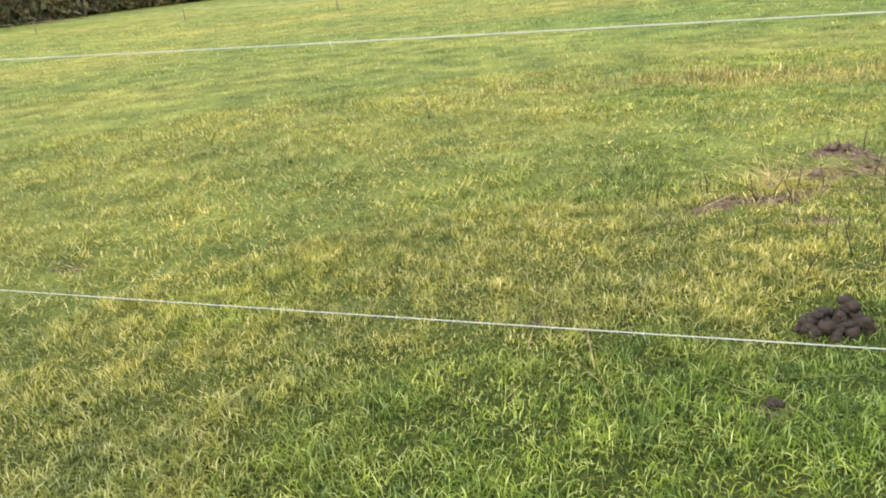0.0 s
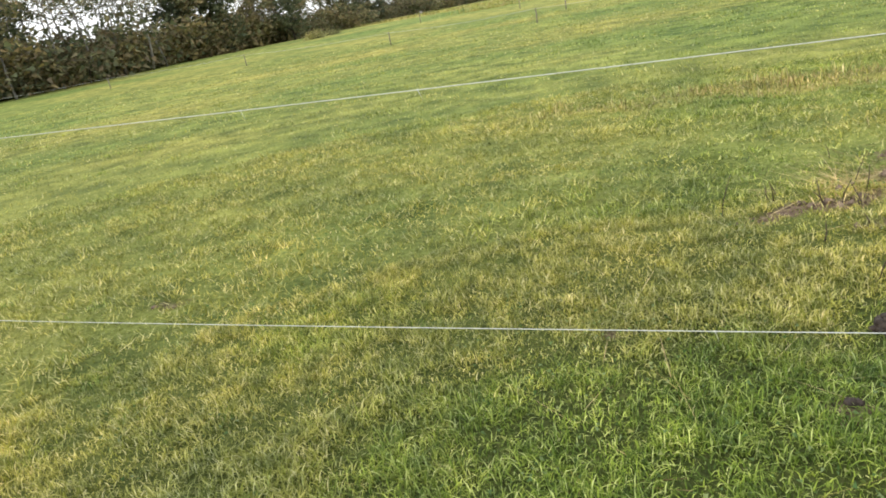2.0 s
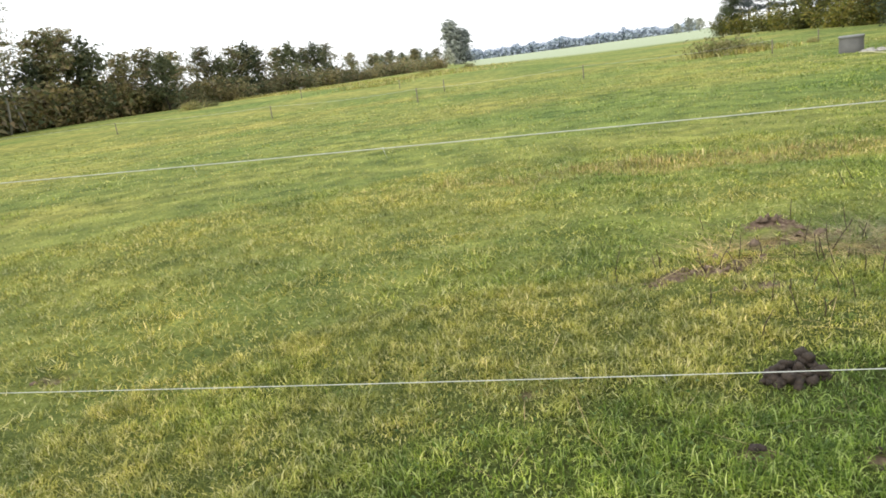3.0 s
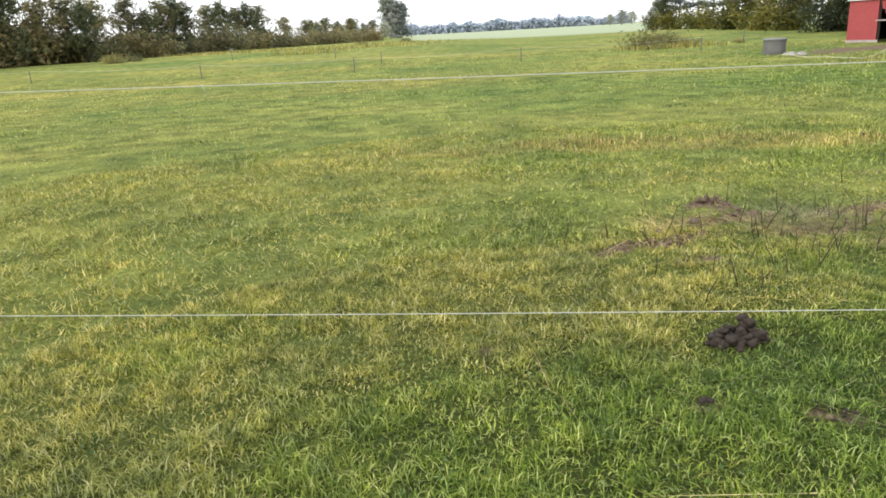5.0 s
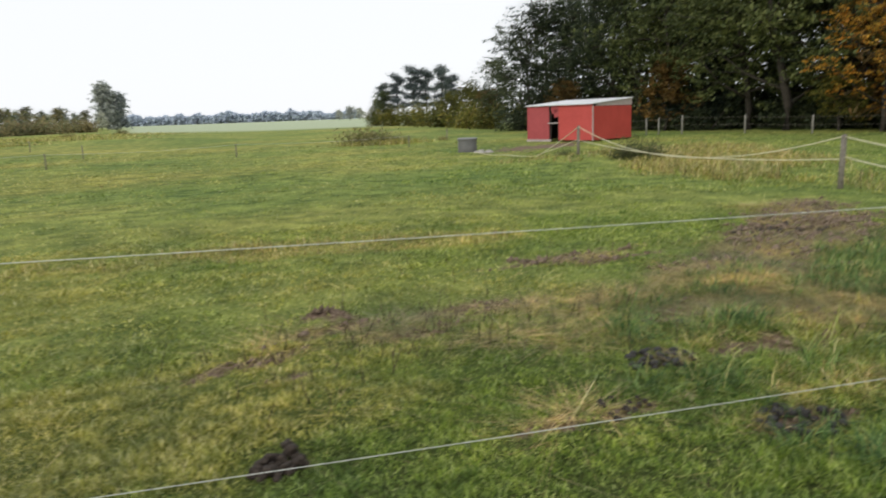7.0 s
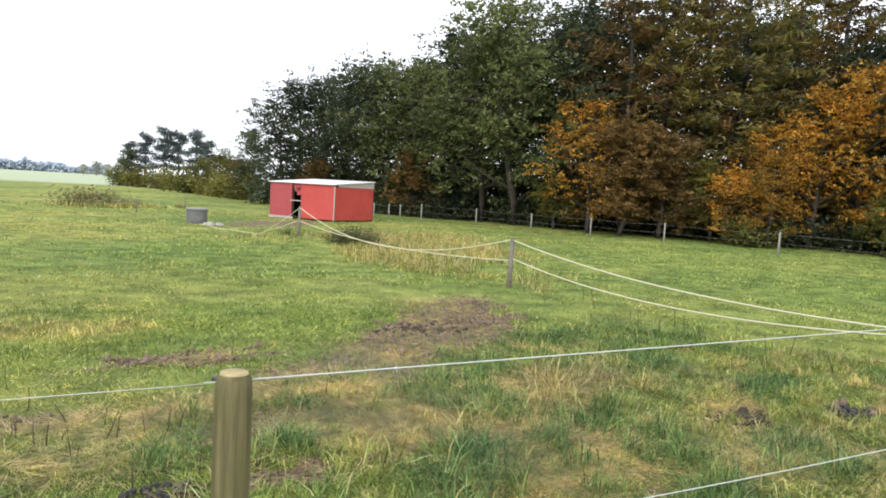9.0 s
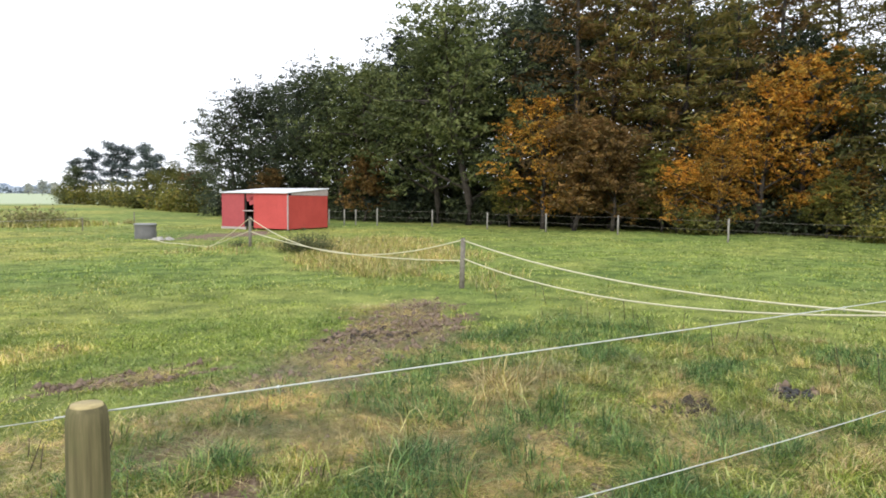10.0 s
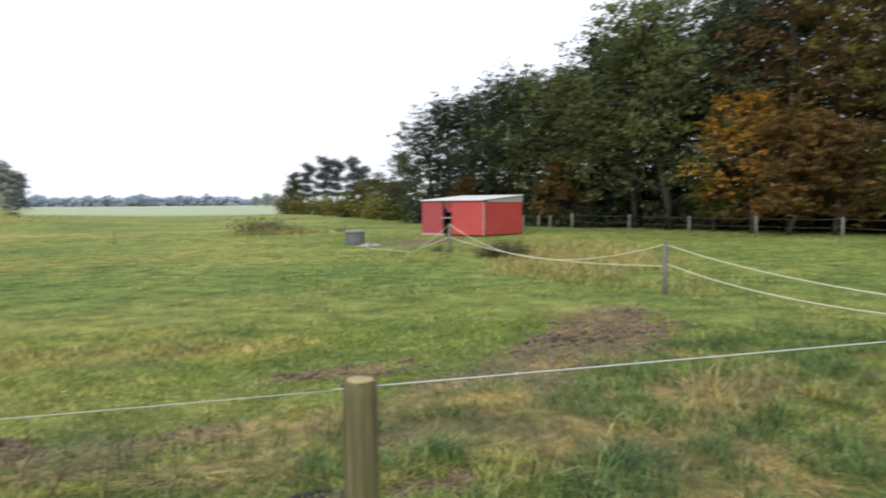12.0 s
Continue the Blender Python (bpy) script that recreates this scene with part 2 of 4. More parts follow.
def ground_material():
    m, nt, sh = nodes_of("pasture_ground")
    p = position(nt)
    n_big, n_mid, n_fine = noise_node(nt, 0.12, 4, coords=p), noise_node(nt, 1.6, 5, coords=p), noise_node(nt, 28, 6, 0.7, coords=p)
    grass = ramp(nt, n_fine.outputs["Fac"], [(0.3, (0.105, 0.140, 0.046)), (0.5, (0.205, 0.265, 0.080)), (0.72, (0.33, 0.375, 0.135))])
    dryer = ramp(nt, n_fine.outputs["Fac"], [(0.3, (0.135, 0.138, 0.042)), (0.5, (0.29, 0.295, 0.088)), (0.72, (0.46, 0.44, 0.19))])
    g = mix(nt, attribute(nt, "dry"), grass, dryer)
    g = mix(nt, 1.0, g, ramp(nt, n_mid.outputs["Fac"], [(0.34, (0.50, 0.56, 0.52)), (0.66, (1.42, 1.34, 1.2))]), "MULTIPLY")
    g = mix(nt, 1.0, g, ramp(nt, n_big.outputs["Fac"], [(0.38, (0.70, 0.82, 0.72)), (0.62, (1.24, 1.14, 1.05))]), "MULTIPLY")
    soil = ramp(nt, n_fine.outputs["Fac"], [(0.3, (0.065, 0.043, 0.029)), (0.52, (0.215, 0.152, 0.108)), (0.72, (0.42, 0.32, 0.235))])
    field = ramp(nt, n_mid.outputs["Fac"], [(0.3, (0.34, 0.40, 0.25)), (0.7, (0.44, 0.49, 0.33))])
    # thatch, darkened to stand for the shade between grass blades
    thatch_shade = ramp(nt, n_fine.outputs["Fac"], [(0.3, (0.018, 0.024, 0.008)), (0.55, (0.055, 0.068, 0.018)), (0.75, (0.14, 0.14, 0.048))])
    g = mix(nt, attribute(nt, "thatch_shade"), g, thatch_shade)
    c = mix(nt, attribute(nt, "soil"), g, soil)
    c = mix(nt, attribute(nt, "field"), c, field)
    link(nt, c, sh.inputs["Base Color"])
    sh.inputs["Roughness"].default_value = 0.95
    sh.inputs["Specular IOR Level"].default_value = 0.1
    bump(nt, sh, n_fine.outputs["Fac"], 0.9, 0.05)
    return m


def wood_post_material():
    m, nt, sh = nodes_of("weathered_post")
    co = object_coords(nt)
    stretch = nt.nodes.new("ShaderNodeMapping")
    stretch.inputs["Scale"].default_value = (60, 60, 3)
    link(nt, co, stretch.inputs["Vector"])
    grain = noise_node(nt, 1.0, 6, 0.65, stretch.outputs["Vector"])
    stain = noise_node(nt, 6, 4, coords=co)
    wood = ramp(nt, grain.outputs["Fac"], [(0.3, (0.065, 0.055, 0.022)), (0.55, (0.15, 0.128, 0.055)), (0.75, (0.25, 0.21, 0.105))])
    green = mix(nt, ramp(nt, stain.outputs["Fac"], [(0.45, (0, 0, 0)), (0.7, (0.6, 0.6, 0.6))]), wood, (0.10, 0.11, 0.035))
    link(nt, green, sh.inputs["Base Color"])
    sh.inputs["Roughness"].default_value = 0.8
    bump(nt, sh, grain.outputs["Fac"], 0.5, 0.004)
    return m


M_GROUND, M_GRASS, M_POST = ground_material(), grass_blade_material(), wood_post_material()
M_POST_TOP = surface("sawn_post_top", (0.24, 0.19, 0.08), (0.46, 0.38, 0.18), 30, 0.8)
M_OLD_WOOD = surface("grey_wood", (0.10, 0.085, 0.065), (0.30, 0.27, 0.22), 12, 0.85)
M_PALE_WOOD = surface("pale_stake", (0.20, 0.19, 0.16), (0.36, 0.34, 0.30), 12, 0.8)
M_WIRE = surface("white_polywire", (0.42, 0.44, 0.40), (0.68, 0.70, 0.65), 60, 0.5, fine=400)
M_ROPE = surface("cream_rope", (0.50, 0.47, 0.30), (0.72, 0.69, 0.48), 30, 0.7, fine=200)
M_PLASTIC = surface("black_insulator", (0.012, 0.012, 0.012), (0.03, 0.03, 0.03), 20, 0.4)
M_RED = surface("red_sheet", (0.45, 0.058, 0.050), (0.60, 0.092, 0.080), 1.2, 0.5, fine=14, relief=0.15)
M_DULL_RED = surface("faded_red_sheet", (0.34, 0.055, 0.060), (0.46, 0.085, 0.090), 1.2, 0.6, fine=14, relief=0.15)
M_WHITE = surface("white_sheet", (0.66, 0.67, 0.68), (0.82, 0.83, 0.84), 2, 0.45, fine=20)
M_FASCIA = surface("pale_fascia", (0.36, 0.29, 0.28), (0.54, 0.47, 0.45), 4, 0.7)
M_INSIDE = surface("dark_boards", (0.02, 0.017, 0.014), (0.05, 0.04, 0.032), 6, 0.9)
M_DUNG = surface("dung", (0.012, 0.008, 0.005), (0.055, 0.037, 0.023), 22, 0.75, relief=0.8, depth=0.01, fine=90)
M_DUNG_DARK = surface("wet_dung", (0.008, 0.007, 0.006), (0.034, 0.029, 0.025), 22, 0.5, relief=0.8, depth=0.01, fine=90)
M_CLOD = surface("soil_crumbs", (0.060, 0.042, 0.028), (0.29, 0.21, 0.145), 5, 0.95, fine=60)
M_BARK = surface("bark", (0.022, 0.018, 0.014), (0.075, 0.062, 0.047), 3, 0.9, relief=0.7, depth=0.03, fine=18)
M_BIRCH = surface("pale_bark", (0.10, 0.09, 0.075), (0.30, 0.285, 0.25), 2.5, 0.8, relief=0.4, depth=0.02, fine=14)
M_STALK = surface("dead_stalk", (0.030, 0.020, 0.012), (0.10, 0.07, 0.045), 25, 0.85)
M_GREY = surface("grey_tub", (0.10, 0.10, 0.095), (0.18, 0.175, 0.165), 3, 0.7)
M_TUB_TOP = surface("pale_lid", (0.16, 0.165, 0.165), (0.23, 0.23, 0.225), 3, 0.5)
M_STONE = surface("pale_rubble", (0.24, 0.22, 0.19), (0.48, 0.46, 0.42), 5, 0.9)

L_DARK = leafy("dark_oak_leaves", [(0.036, 0.051, 0.032), (0.062, 0.082, 0.046), (0.100, 0.122, 0.066)])
L_GREEN = leafy("oak_leaves", [(0.066, 0.088, 0.038), (0.110, 0.138, 0.054), (0.165, 0.19, 0.082)])
L_PINE = leafy("pine_needles", [(0.024, 0.040, 0.030), (0.040, 0.060, 0.044), (0.065, 0.088, 0.062)], glow=0.15)
# far pines: aerial haze is put into the colour as a blue-grey tint
L_PINE_HAZY = leafy("haze_tinted_pine_needles", [(0.090, 0.120, 0.135), (0.125, 0.158, 0.175), (0.165, 0.20, 0.22)], glow=0.2)
L_LARCH = leafy("larch_needles", [(0.12, 0.11, 0.030), (0.19, 0.155, 0.045), (0.13, 0.15, 0.045), (0.24, 0.19, 0.065)])
L_BROWN = leafy("rusty_needles", [(0.13, 0.080, 0.030), (0.20, 0.120, 0.045), (0.14, 0.11, 0.04), (0.28, 0.165, 0.06)])
L_ORANGE = leafy("orange_leaves", [(0.42, 0.18, 0.025), (0.66, 0.33, 0.045), (0.80, 0.49, 0.09), (0.40, 0.28, 0.06), (0.26, 0.13, 0.03)], glow=0.45)
L_YELLOW = leafy("yellowing_leaves", [(0.12, 0.14, 0.030), (0.20, 0.20, 0.045), (0.26, 0.22, 0.06), (0.09, 0.10, 0.03)])
# hedge leaves: autumn tones, lightened to carry some haze
L_HEDGE = leafy("hedge_leaves", [(0.13, 0.155, 0.085), (0.20, 0.215, 0.12), (0.31, 0.28, 0.15), (0.26, 0.20, 0.13)])
L_TAWNY = leafy("tawny_leaves", [(0.20, 0.20, 0.09), (0.30, 0.26, 0.12), (0.36, 0.28, 0.15), (0.22, 0.19, 0.14)])
# far trees: the grey stands in for haze over the leaves
L_HAZY = leafy("haze_tinted_leaves", [(0.38, 0.41, 0.42), (0.44, 0.47, 0.475), (0.50, 0.525, 0.525)])
# dark green hedge leaves, also lightened for haze
L_HEDGE_DARK = leafy("dark_hedge_leaves", [(0.085, 0.11, 0.07), (0.13, 0.155, 0.09), (0.18, 0.20, 0.115)])
# the blue is haze painted into the base colour, not leaf colour
M_FAR_WOODS = surface("haze_blue_far_woods", (0.40, 0.46, 0.55), (0.54, 0.60, 0.68), 0.05, 0.95, relief=0.0, fine=0.4)
L_BRAMBLE = leafy("bramble_leaves", [(0.055, 0.072, 0.034), (0.095, 0.115, 0.052), (0.15, 0.165, 0.08)])
L_CLOVER = leafy("clover_leaves", [(0.10, 0.19, 0.05), (0.18, 0.28, 0.09), (0.30, 0.38, 0.17), (0.40, 0.42, 0.12)])
L_REED = leafy("reeds", [(0.26, 0.24, 0.12), (0.38, 0.34, 0.18), (0.28, 0.30, 0.12), (0.20, 0.21, 0.09)])


# ---- building blocks ----
def part(name, bm, material, parent=None, label="", flat=False):
    me = bpy.data.meshes.new(name)
    bm.to_mesh(me)
    bm.free()
    me.materials.append(material)
    if not flat:
        for p in me.polygons:
            p.use_smooth = True
    ob = new(name, me)
    if parent is not None:
        ob.parent = parent
    if label:
        ob["label"] = label
    return ob


def array_mesh(name, verts, faces, material, attrs=(), shade_smooth=False):
    """A mesh from arrays: verts (n, 3); faces: arrays (m, 3) or (m, 4)."""
    me = bpy.data.meshes.new(name)
    me.vertices.add(len(verts))
    me.vertices.foreach_set("co", np.asarray(verts, np.float32).ravel())
    loops = np.concatenate([f.ravel() for f in faces]).astype(np.int32)
    sizes = np.concatenate([np.full(len(f), f.shape[1]) for f in faces])
    me.loops.add(len(loops))
    me.loops.foreach_set("vertex_index", loops)
    me.polygons.add(len(sizes))
    me.polygons.foreach_set("loop_start", np.concatenate([[0], np.cumsum(sizes)[:-1]]).astype(np.int32))
    if shade_smooth:
        me.polygons.foreach_set("use_smooth", np.ones(len(sizes), bool))
    me.update(calc_edges=True)
    for key, values in attrs:
        a = me.attributes.new(key, "FLOAT", "POINT")
        a.data.foreach_set("value", np.asarray(values, np.float32))
    me.materials.append(material)
    return me


def empty(name, location=(0, 0, 0), turn=0.0):
    ob = new(name)
    ob.matrix_basis = Matrix.Translation(location) @ pose(0, 0, 0, 0, 0, turn)
    return ob


def add_box(bm, size, m=None, bevel=0.0):
    made = bmesh.ops.create_cube(bm, size=1.0, matrix=(m or Matrix()) @ Matrix.Diagonal((*size, 1)))
    if bevel:
        edges = list({e for v in made["verts"] for e in v.link_edges})
        bmesh.ops.bevel(bm, geom=edges, offset=bevel, segments=2, affect="EDGES", profile=0.5)


def add_tube(bm, points, radii, sides=8, cap=True):
    rings = []
    points = [Vector(p) for p in points]
    for i, p in enumerate(points):
        ahead = (points[min(i + 1, len(points) - 1)] - points[max(i - 1, 0)]).normalized()
        q = ahead.to_track_quat("Z", "Y")
        r = radii[i] if hasattr(radii, "__len__") else radii
        rings.append([bm.verts.new(p + q @ Vector((math.cos(a) * r, math.sin(a) * r, 0))) for a in (2 * math.pi * k / sides for k in range(sides))])
    for a, b in zip(rings, rings[1:]):
        for k in range(sides):
            bm.faces.new((a[k], a[(k + 1) % sides], b[(k + 1) % sides], b[k]))
    if cap:
        bm.faces.new(rings[0][::-1])
        bm.faces.new(rings[-1])


def sagging(a, b, sag, steps=24):
    a, b = Vector(a), Vector(b)
    return [a.lerp(b, i / steps) - Vector((0, 0, sag * 4 * (i / steps) * (1 - i / steps))) for i in range(steps + 1)]


# ---- the ground: one sheet to the horizon ----
def build_ground():
    az = np.radians(np.concatenate([np.arange(-180, -66, 6.0), np.arange(-66, 112, 0.6), np.arange(112, 180, 6.0)]))
    r = np.concatenate([np.linspace(0.15, 10, 150), 10 * np.exp(np.linspace(0, math.log(300), 151)[1:])])
    R, A = np.meshgrid(r, az, indexing="ij")
    x, y = 1 + R * np.sin(A), -1 + R * np.cos(A)
    x, y = x.ravel(), y.ravel()
    z = land(x, y)
    soil = soil_at(x, y) * smooth(60, 45, np.hypot(x, y))
    z = z - 0.02 * soil + 0.03 * soil * (fbm(x, y, 14, 21) - 0.3)
    n, k = len(r), len(az)
    i = np.arange(n * k).reshape(n, k)
    quads = np.stack([i[:-1, :], i[:-1, :][:, np.roll(np.arange(k), -1)], i[1:, :][:, np.roll(np.arange(k), -1)], i[1:, :]], -1).reshape(-1, 4)
    verts = np.concatenate([np.stack([x, y, z], -1), [[1, -1, float(land(1, -1))]]])
    middle = np.stack([np.full(k, n * k), np.roll(i[0], -1), i[0]], -1)
    rr, aa = np.hypot(x - 1, y + 1), np.degrees(np.arctan2(x - 1, y + 1))
    dry = np.clip(0.38 + 2.0 * turf_bands(x, y) + 0.40 * smooth(14, -20, aa) * smooth(60, 20, rr) - 0.32 * smooth(20, 40, aa) + standing_at(x, y) + straw_at(x, y) * 0.4, 0, 1)
    field = smooth(104, 128, rr + 25 * (fbm(x, y, 0.02, 41) - 0.5)) * smooth(5.5, 7.5, aa) * smooth(60, 45, aa)
    # the painted shade between blades covers the near ground, farther out on the right
    me = array_mesh("ground", verts, [quads, middle], M_GROUND, [("soil", np.append(soil, 0)), ("dry", np.append(dry, 0.4)), ("field", np.append(field, 0)), ("thatch_shade", np.append((0.85 * smooth(6.0, 2.8, rr) + 0.5 * smooth(12, 7, rr) * smooth(48, 62, aa) * smooth(3.5, 6.5, rr)) * smooth(-76, -64, aa) * smooth(125, 108, aa), 0))], True)
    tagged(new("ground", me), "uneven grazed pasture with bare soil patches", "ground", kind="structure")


build_ground()


# ---- trees ----
def leaf_sprays(centres, size, r, hang=0.0, long=1.0, wide=0.6):
    """A pointed leaf spray at each centre, turned at random."""
    n = len(centres)
    u = r.normal(size=(n, 3))
    u[:, 2] = u[:, 2] * 0.6 - hang
    u /= np.linalg.norm(u, axis=1, keepdims=True)
    v = np.cross(u, r.normal(size=(n, 3)) * [0.55, 0.55, 1.0])
    v /= np.linalg.norm(v, axis=1, keepdims=True) + 1e-9
    s = size * r.uniform(0.55, 1.35, (n, 1))
    verts = np.stack([centres - u * s * long * 0.75 + v * s * wide, centres - u * s * long * 0.75 - v * s * wide, centres + u * s * long * 1.15], 1).reshape(-1, 3)
    return verts, np.arange(3 * n).reshape(-1, 3)


def limb_path(start, way, length, r, steps=4, lift=0.1):
    pts, p, w = [Vector(start)], Vector(start), Vector(way).normalized()
    for _ in range(steps):
        w = (w + Vector(r.normal(0, 0.14, 3)) + Vector((0, 0, lift))).normalized()
        p = p + w * (length / steps)
        pts.append(p.copy())
    return pts


def tree_thing(name, bm, bark, crown_verts, crown_faces, leaves, label, category="tree", crown="crown"):
    root = empty(name)
    part("trunk", bm, bark, root)
    if len(crown_verts):
        ob = new(crown, array_mesh(crown, crown_verts, [crown_faces], leaves))
        ob.parent = root
    tagged(root, label, category)
    return root


def broadleaf(seed, h, spread, bare, count, leaf, leaves, label, bark=None, limbs=13, blob=0.13, name="tree", lean=0.0, girth=1.0):
    """A tree with a tapered trunk, limbs, and leaves gathered in clumps round the limbs' ends."""
    r = np.random.default_rng(seed)
    bm = bmesh.new()
    trunk = limb_path((0, 0, -0.15), (lean, 0, 1), h * 0.86, r, 8, 0.5)
    r0 = (0.017 * h + 0.03) * girth
    add_tube(bm, trunk, [r0 * (1 - 0.115 * i) for i in range(9)], 8)
    clumps = []
    for k in range(limbs):
        f = bare + (0.86 - bare) * (k + r.uniform(0, 0.9)) / limbs
        i = min(int(f / 0.86 * 8), 7)
        start = trunk[i].lerp(trunk[i + 1], f / 0.86 * 8 - i)
        a = k * 2.4 + r.uniform(-0.4, 0.4)
        reach = spread * (1 - 0.62 * max(0, (f - 0.45)) / 0.41) * r.uniform(0.55, 1.2)
        path = limb_path(start, (math.cos(a), math.sin(a), 0.45), reach, r)
        add_tube(bm, path, [r0 * 0.42 * (1 - 0.2 * j) for j in range(5)], 5)
        for j, q in enumerate(path[2:]):
            clumps.append((q, blob * h * (0.75 + 0.15 * j)))
            side = limb_path(q, r.normal(size=3) * [1, 1, 0.4] + [0, 0, 0.2], reach * 0.4, r, 2)
            add_tube(bm, side, [r0 * 0.14, r0 * 0.09, r0 * 0.04], 3, False)
            clumps.append((side[-1], blob * h * 0.7))
    for _ in range(5):
        clumps.append((trunk[-1] + Vector(r.normal(0, 0.05 * h, 3)) + Vector((0, 0, 0.05 * h)), blob * h * 0.7))
    centres = np.array([c for c, _ in clumps])
    sizes = np.array([s for _, s in clumps])
    pick = r.integers(0, len(clumps), count)
    sprays = r.normal(size=(len(clumps), 9, 3)) * 0.52
    off = sprays[pick, r.integers(0, 9, count)] + r.normal(size=(count, 3)) * [0.17, 0.17, 0.10]
    pts = centres[pick] + off * sizes[pick][:, None] * [1, 1, 0.8]
    v, f = leaf_sprays(pts, leaf, r, 0.2)
    return tree_thing(name, bm, bark or M_BARK, v, f, leaves, label)


def conifer(seed, h, spread, bare, leaf, leaves, label, droop=0.25, gap=0.045, dense=26, name="conifer"):
    """A straight stem with whorls of drooping boughs hung with needles."""
    r = np.random.default_rng(seed)
    bm = bmesh.new()
    stem = [Vector((r.normal(0, 0.03) * i * 0.3, r.normal(0, 0.03) * i * 0.3, -0.15 + (h + 0.15) * i / 8)) for i in range(9)]
    add_tube(bm, stem, [(0.013 * h + 0.02) * (1 - 0.12 * i) for i in range(9)], 7)
    pts, z = [], bare * h
    while z < h * 0.98:
        f = z / h
        for k in range(5):
            a = r.uniform(0, 2 * math.pi)
            length = spread * (1 - f) ** 0.75 * r.uniform(0.6, 1.1) + 0.15
            i = min(int(f * 8), 7)
            start = stem[i].lerp(stem[i + 1], min(max(f * 8 - i, 0), 1))
            way = Vector((math.cos(a), math.sin(a), 0.25 - droop * (1 - f)))
            path = limb_path(start, way, length, r, 3, -0.02)
            add_tube(bm, path, [0.035 * (1 - f) + 0.012, 0.025 * (1 - f) + 0.01, 0.015, 0.006], 3, False)
            m = int(dense * length / spread) + 3
            for t in r.uniform(0.18, 1.05, m):
                j = min(int(t * 3), 2)
                q = path[j].lerp(path[j + 1], t * 3 - j)
                pts.append(q + Vector(r.normal(0, 0.055 * spread * (1.1 - f), 3) * [1, 1, 0.45]) - Vector((0, 0, r.uniform(0, 0.05 * spread))))
        z += gap * h * r.uniform(0.6, 1.1) * (1.1 - 0.5 * f)
    v, f = leaf_sprays(np.array(pts), leaf, r, 0.35, 1.7, 0.42)
    return tree_thing(name, bm, M_BARK, v, f, leaves, label, "conifer")


def pine(seed, h, spread, label):
    """A Scots pine: a bare stem and flat plates of needles near the top."""
    r = np.random.default_rng(seed)
    bm = bmesh.new()
    stem = limb_path((0, 0, -0.1), (0, 0, 1), h * 0.95, r, 8, 0.6)
    add_tube(bm, stem, [0.02 * h * (1 - 0.11 * i) for i in range(9)], 7)
    pts = []
    for k in range(14):
        f = 0.34 + 0.62 * (k + r.uniform(-0.8, 0.8)) / 14
        i = min(int(f * 8), 7)
        a = k * 2.4 + r.uniform(-0.5, 0.5)
        path = limb_path(stem[i].lerp(stem[i + 1], f * 8 - i), (math.cos(a), math.sin(a), r.uniform(0.0, 0.5)), spread * (1.15 - 0.7 * f) * r.uniform(0.6, 1.15), r, 3, 0.05)
        add_tube(bm, path, [0.06, 0.045, 0.03, 0.015], 4)
        for q in path[1:]:
            c = r.normal(size=(120, 3)) * [0.044 * h, 0.044 * h, 0.022 * h] + np.array(q)
            pts.append(c)
    v, f = leaf_sprays(np.concatenate(pts), 0.010 * h + 0.03, r)
    return tree_thing("pine_tree", bm, M_BARK, v, f, L_PINE_HAZY, label, "conifer")


def shrub(seed, h, spread, count, leaf, leaves, label, name="shrub", stems=9):
    r = np.random.default_rng(seed)
    bm = bmesh.new()
    pts = []
    for k in range(stems):
        a = r.uniform(0, 2 * math.pi)
        path = limb_path((r.normal(0, spread * 0.25), r.normal(0, spread * 0.25), -0.1), (math.cos(a) * 0.8, math.sin(a) * 0.8, 1), h * r.uniform(0.6, 1.05), r, 4, 0.02)
        add_tube(bm, path, [0.012 * h + 0.006, 0.009 * h + 0.005, 0.007 * h + 0.004, 0.005 * h + 0.003, 0.003], 4)
        for q in path[1:]:
            m = count // (stems * 4)
            pts.append(np.array(q) + r.normal(size=(m, 3)) * [spread * 0.24, spread * 0.24, h * 0.14])
    pts = np.concatenate(pts)
    pts[:, 2] = np.abs(pts[:, 2]) + 0.03
    v, f = leaf_sprays(pts, leaf, r, 0.1)
    return tree_thing(name, bm, M_BARK, v, f, leaves, label, "shrub")


def set_at(ob, az, d, scale=1.0, turn=0.0, sink=0.0):
    x, y = polar(az, d)
    ob.matrix_basis = Matrix.Translation(at(x, y, -sink)) @ pose(0, 0, 0, 0, 0, turn) @ Matrix.Diagonal((scale, scale, scale, 1))
    return ob


def copy_at(ob, az, d, scale=1.0, turn=0.0):
    x, y = polar(az, d)
    ob2 = copy_thing(ob, Matrix.Translation(at(x, y)) @ pose(0, 0, 0, 0, 0, turn))
    ob2.scale = (scale, scale, scale)
    return ob2


def plant(kind_tree, places, seed=0):
    """The first place takes the tree itself, the others copies: azimuth, distance, scale."""
    r = random.Random(seed)
    for i, (az, d, s) in enumerate(places):
        (set_at if i == 0 else copy_at)(kind_tree, az, d, s, r.uniform(0, 360))


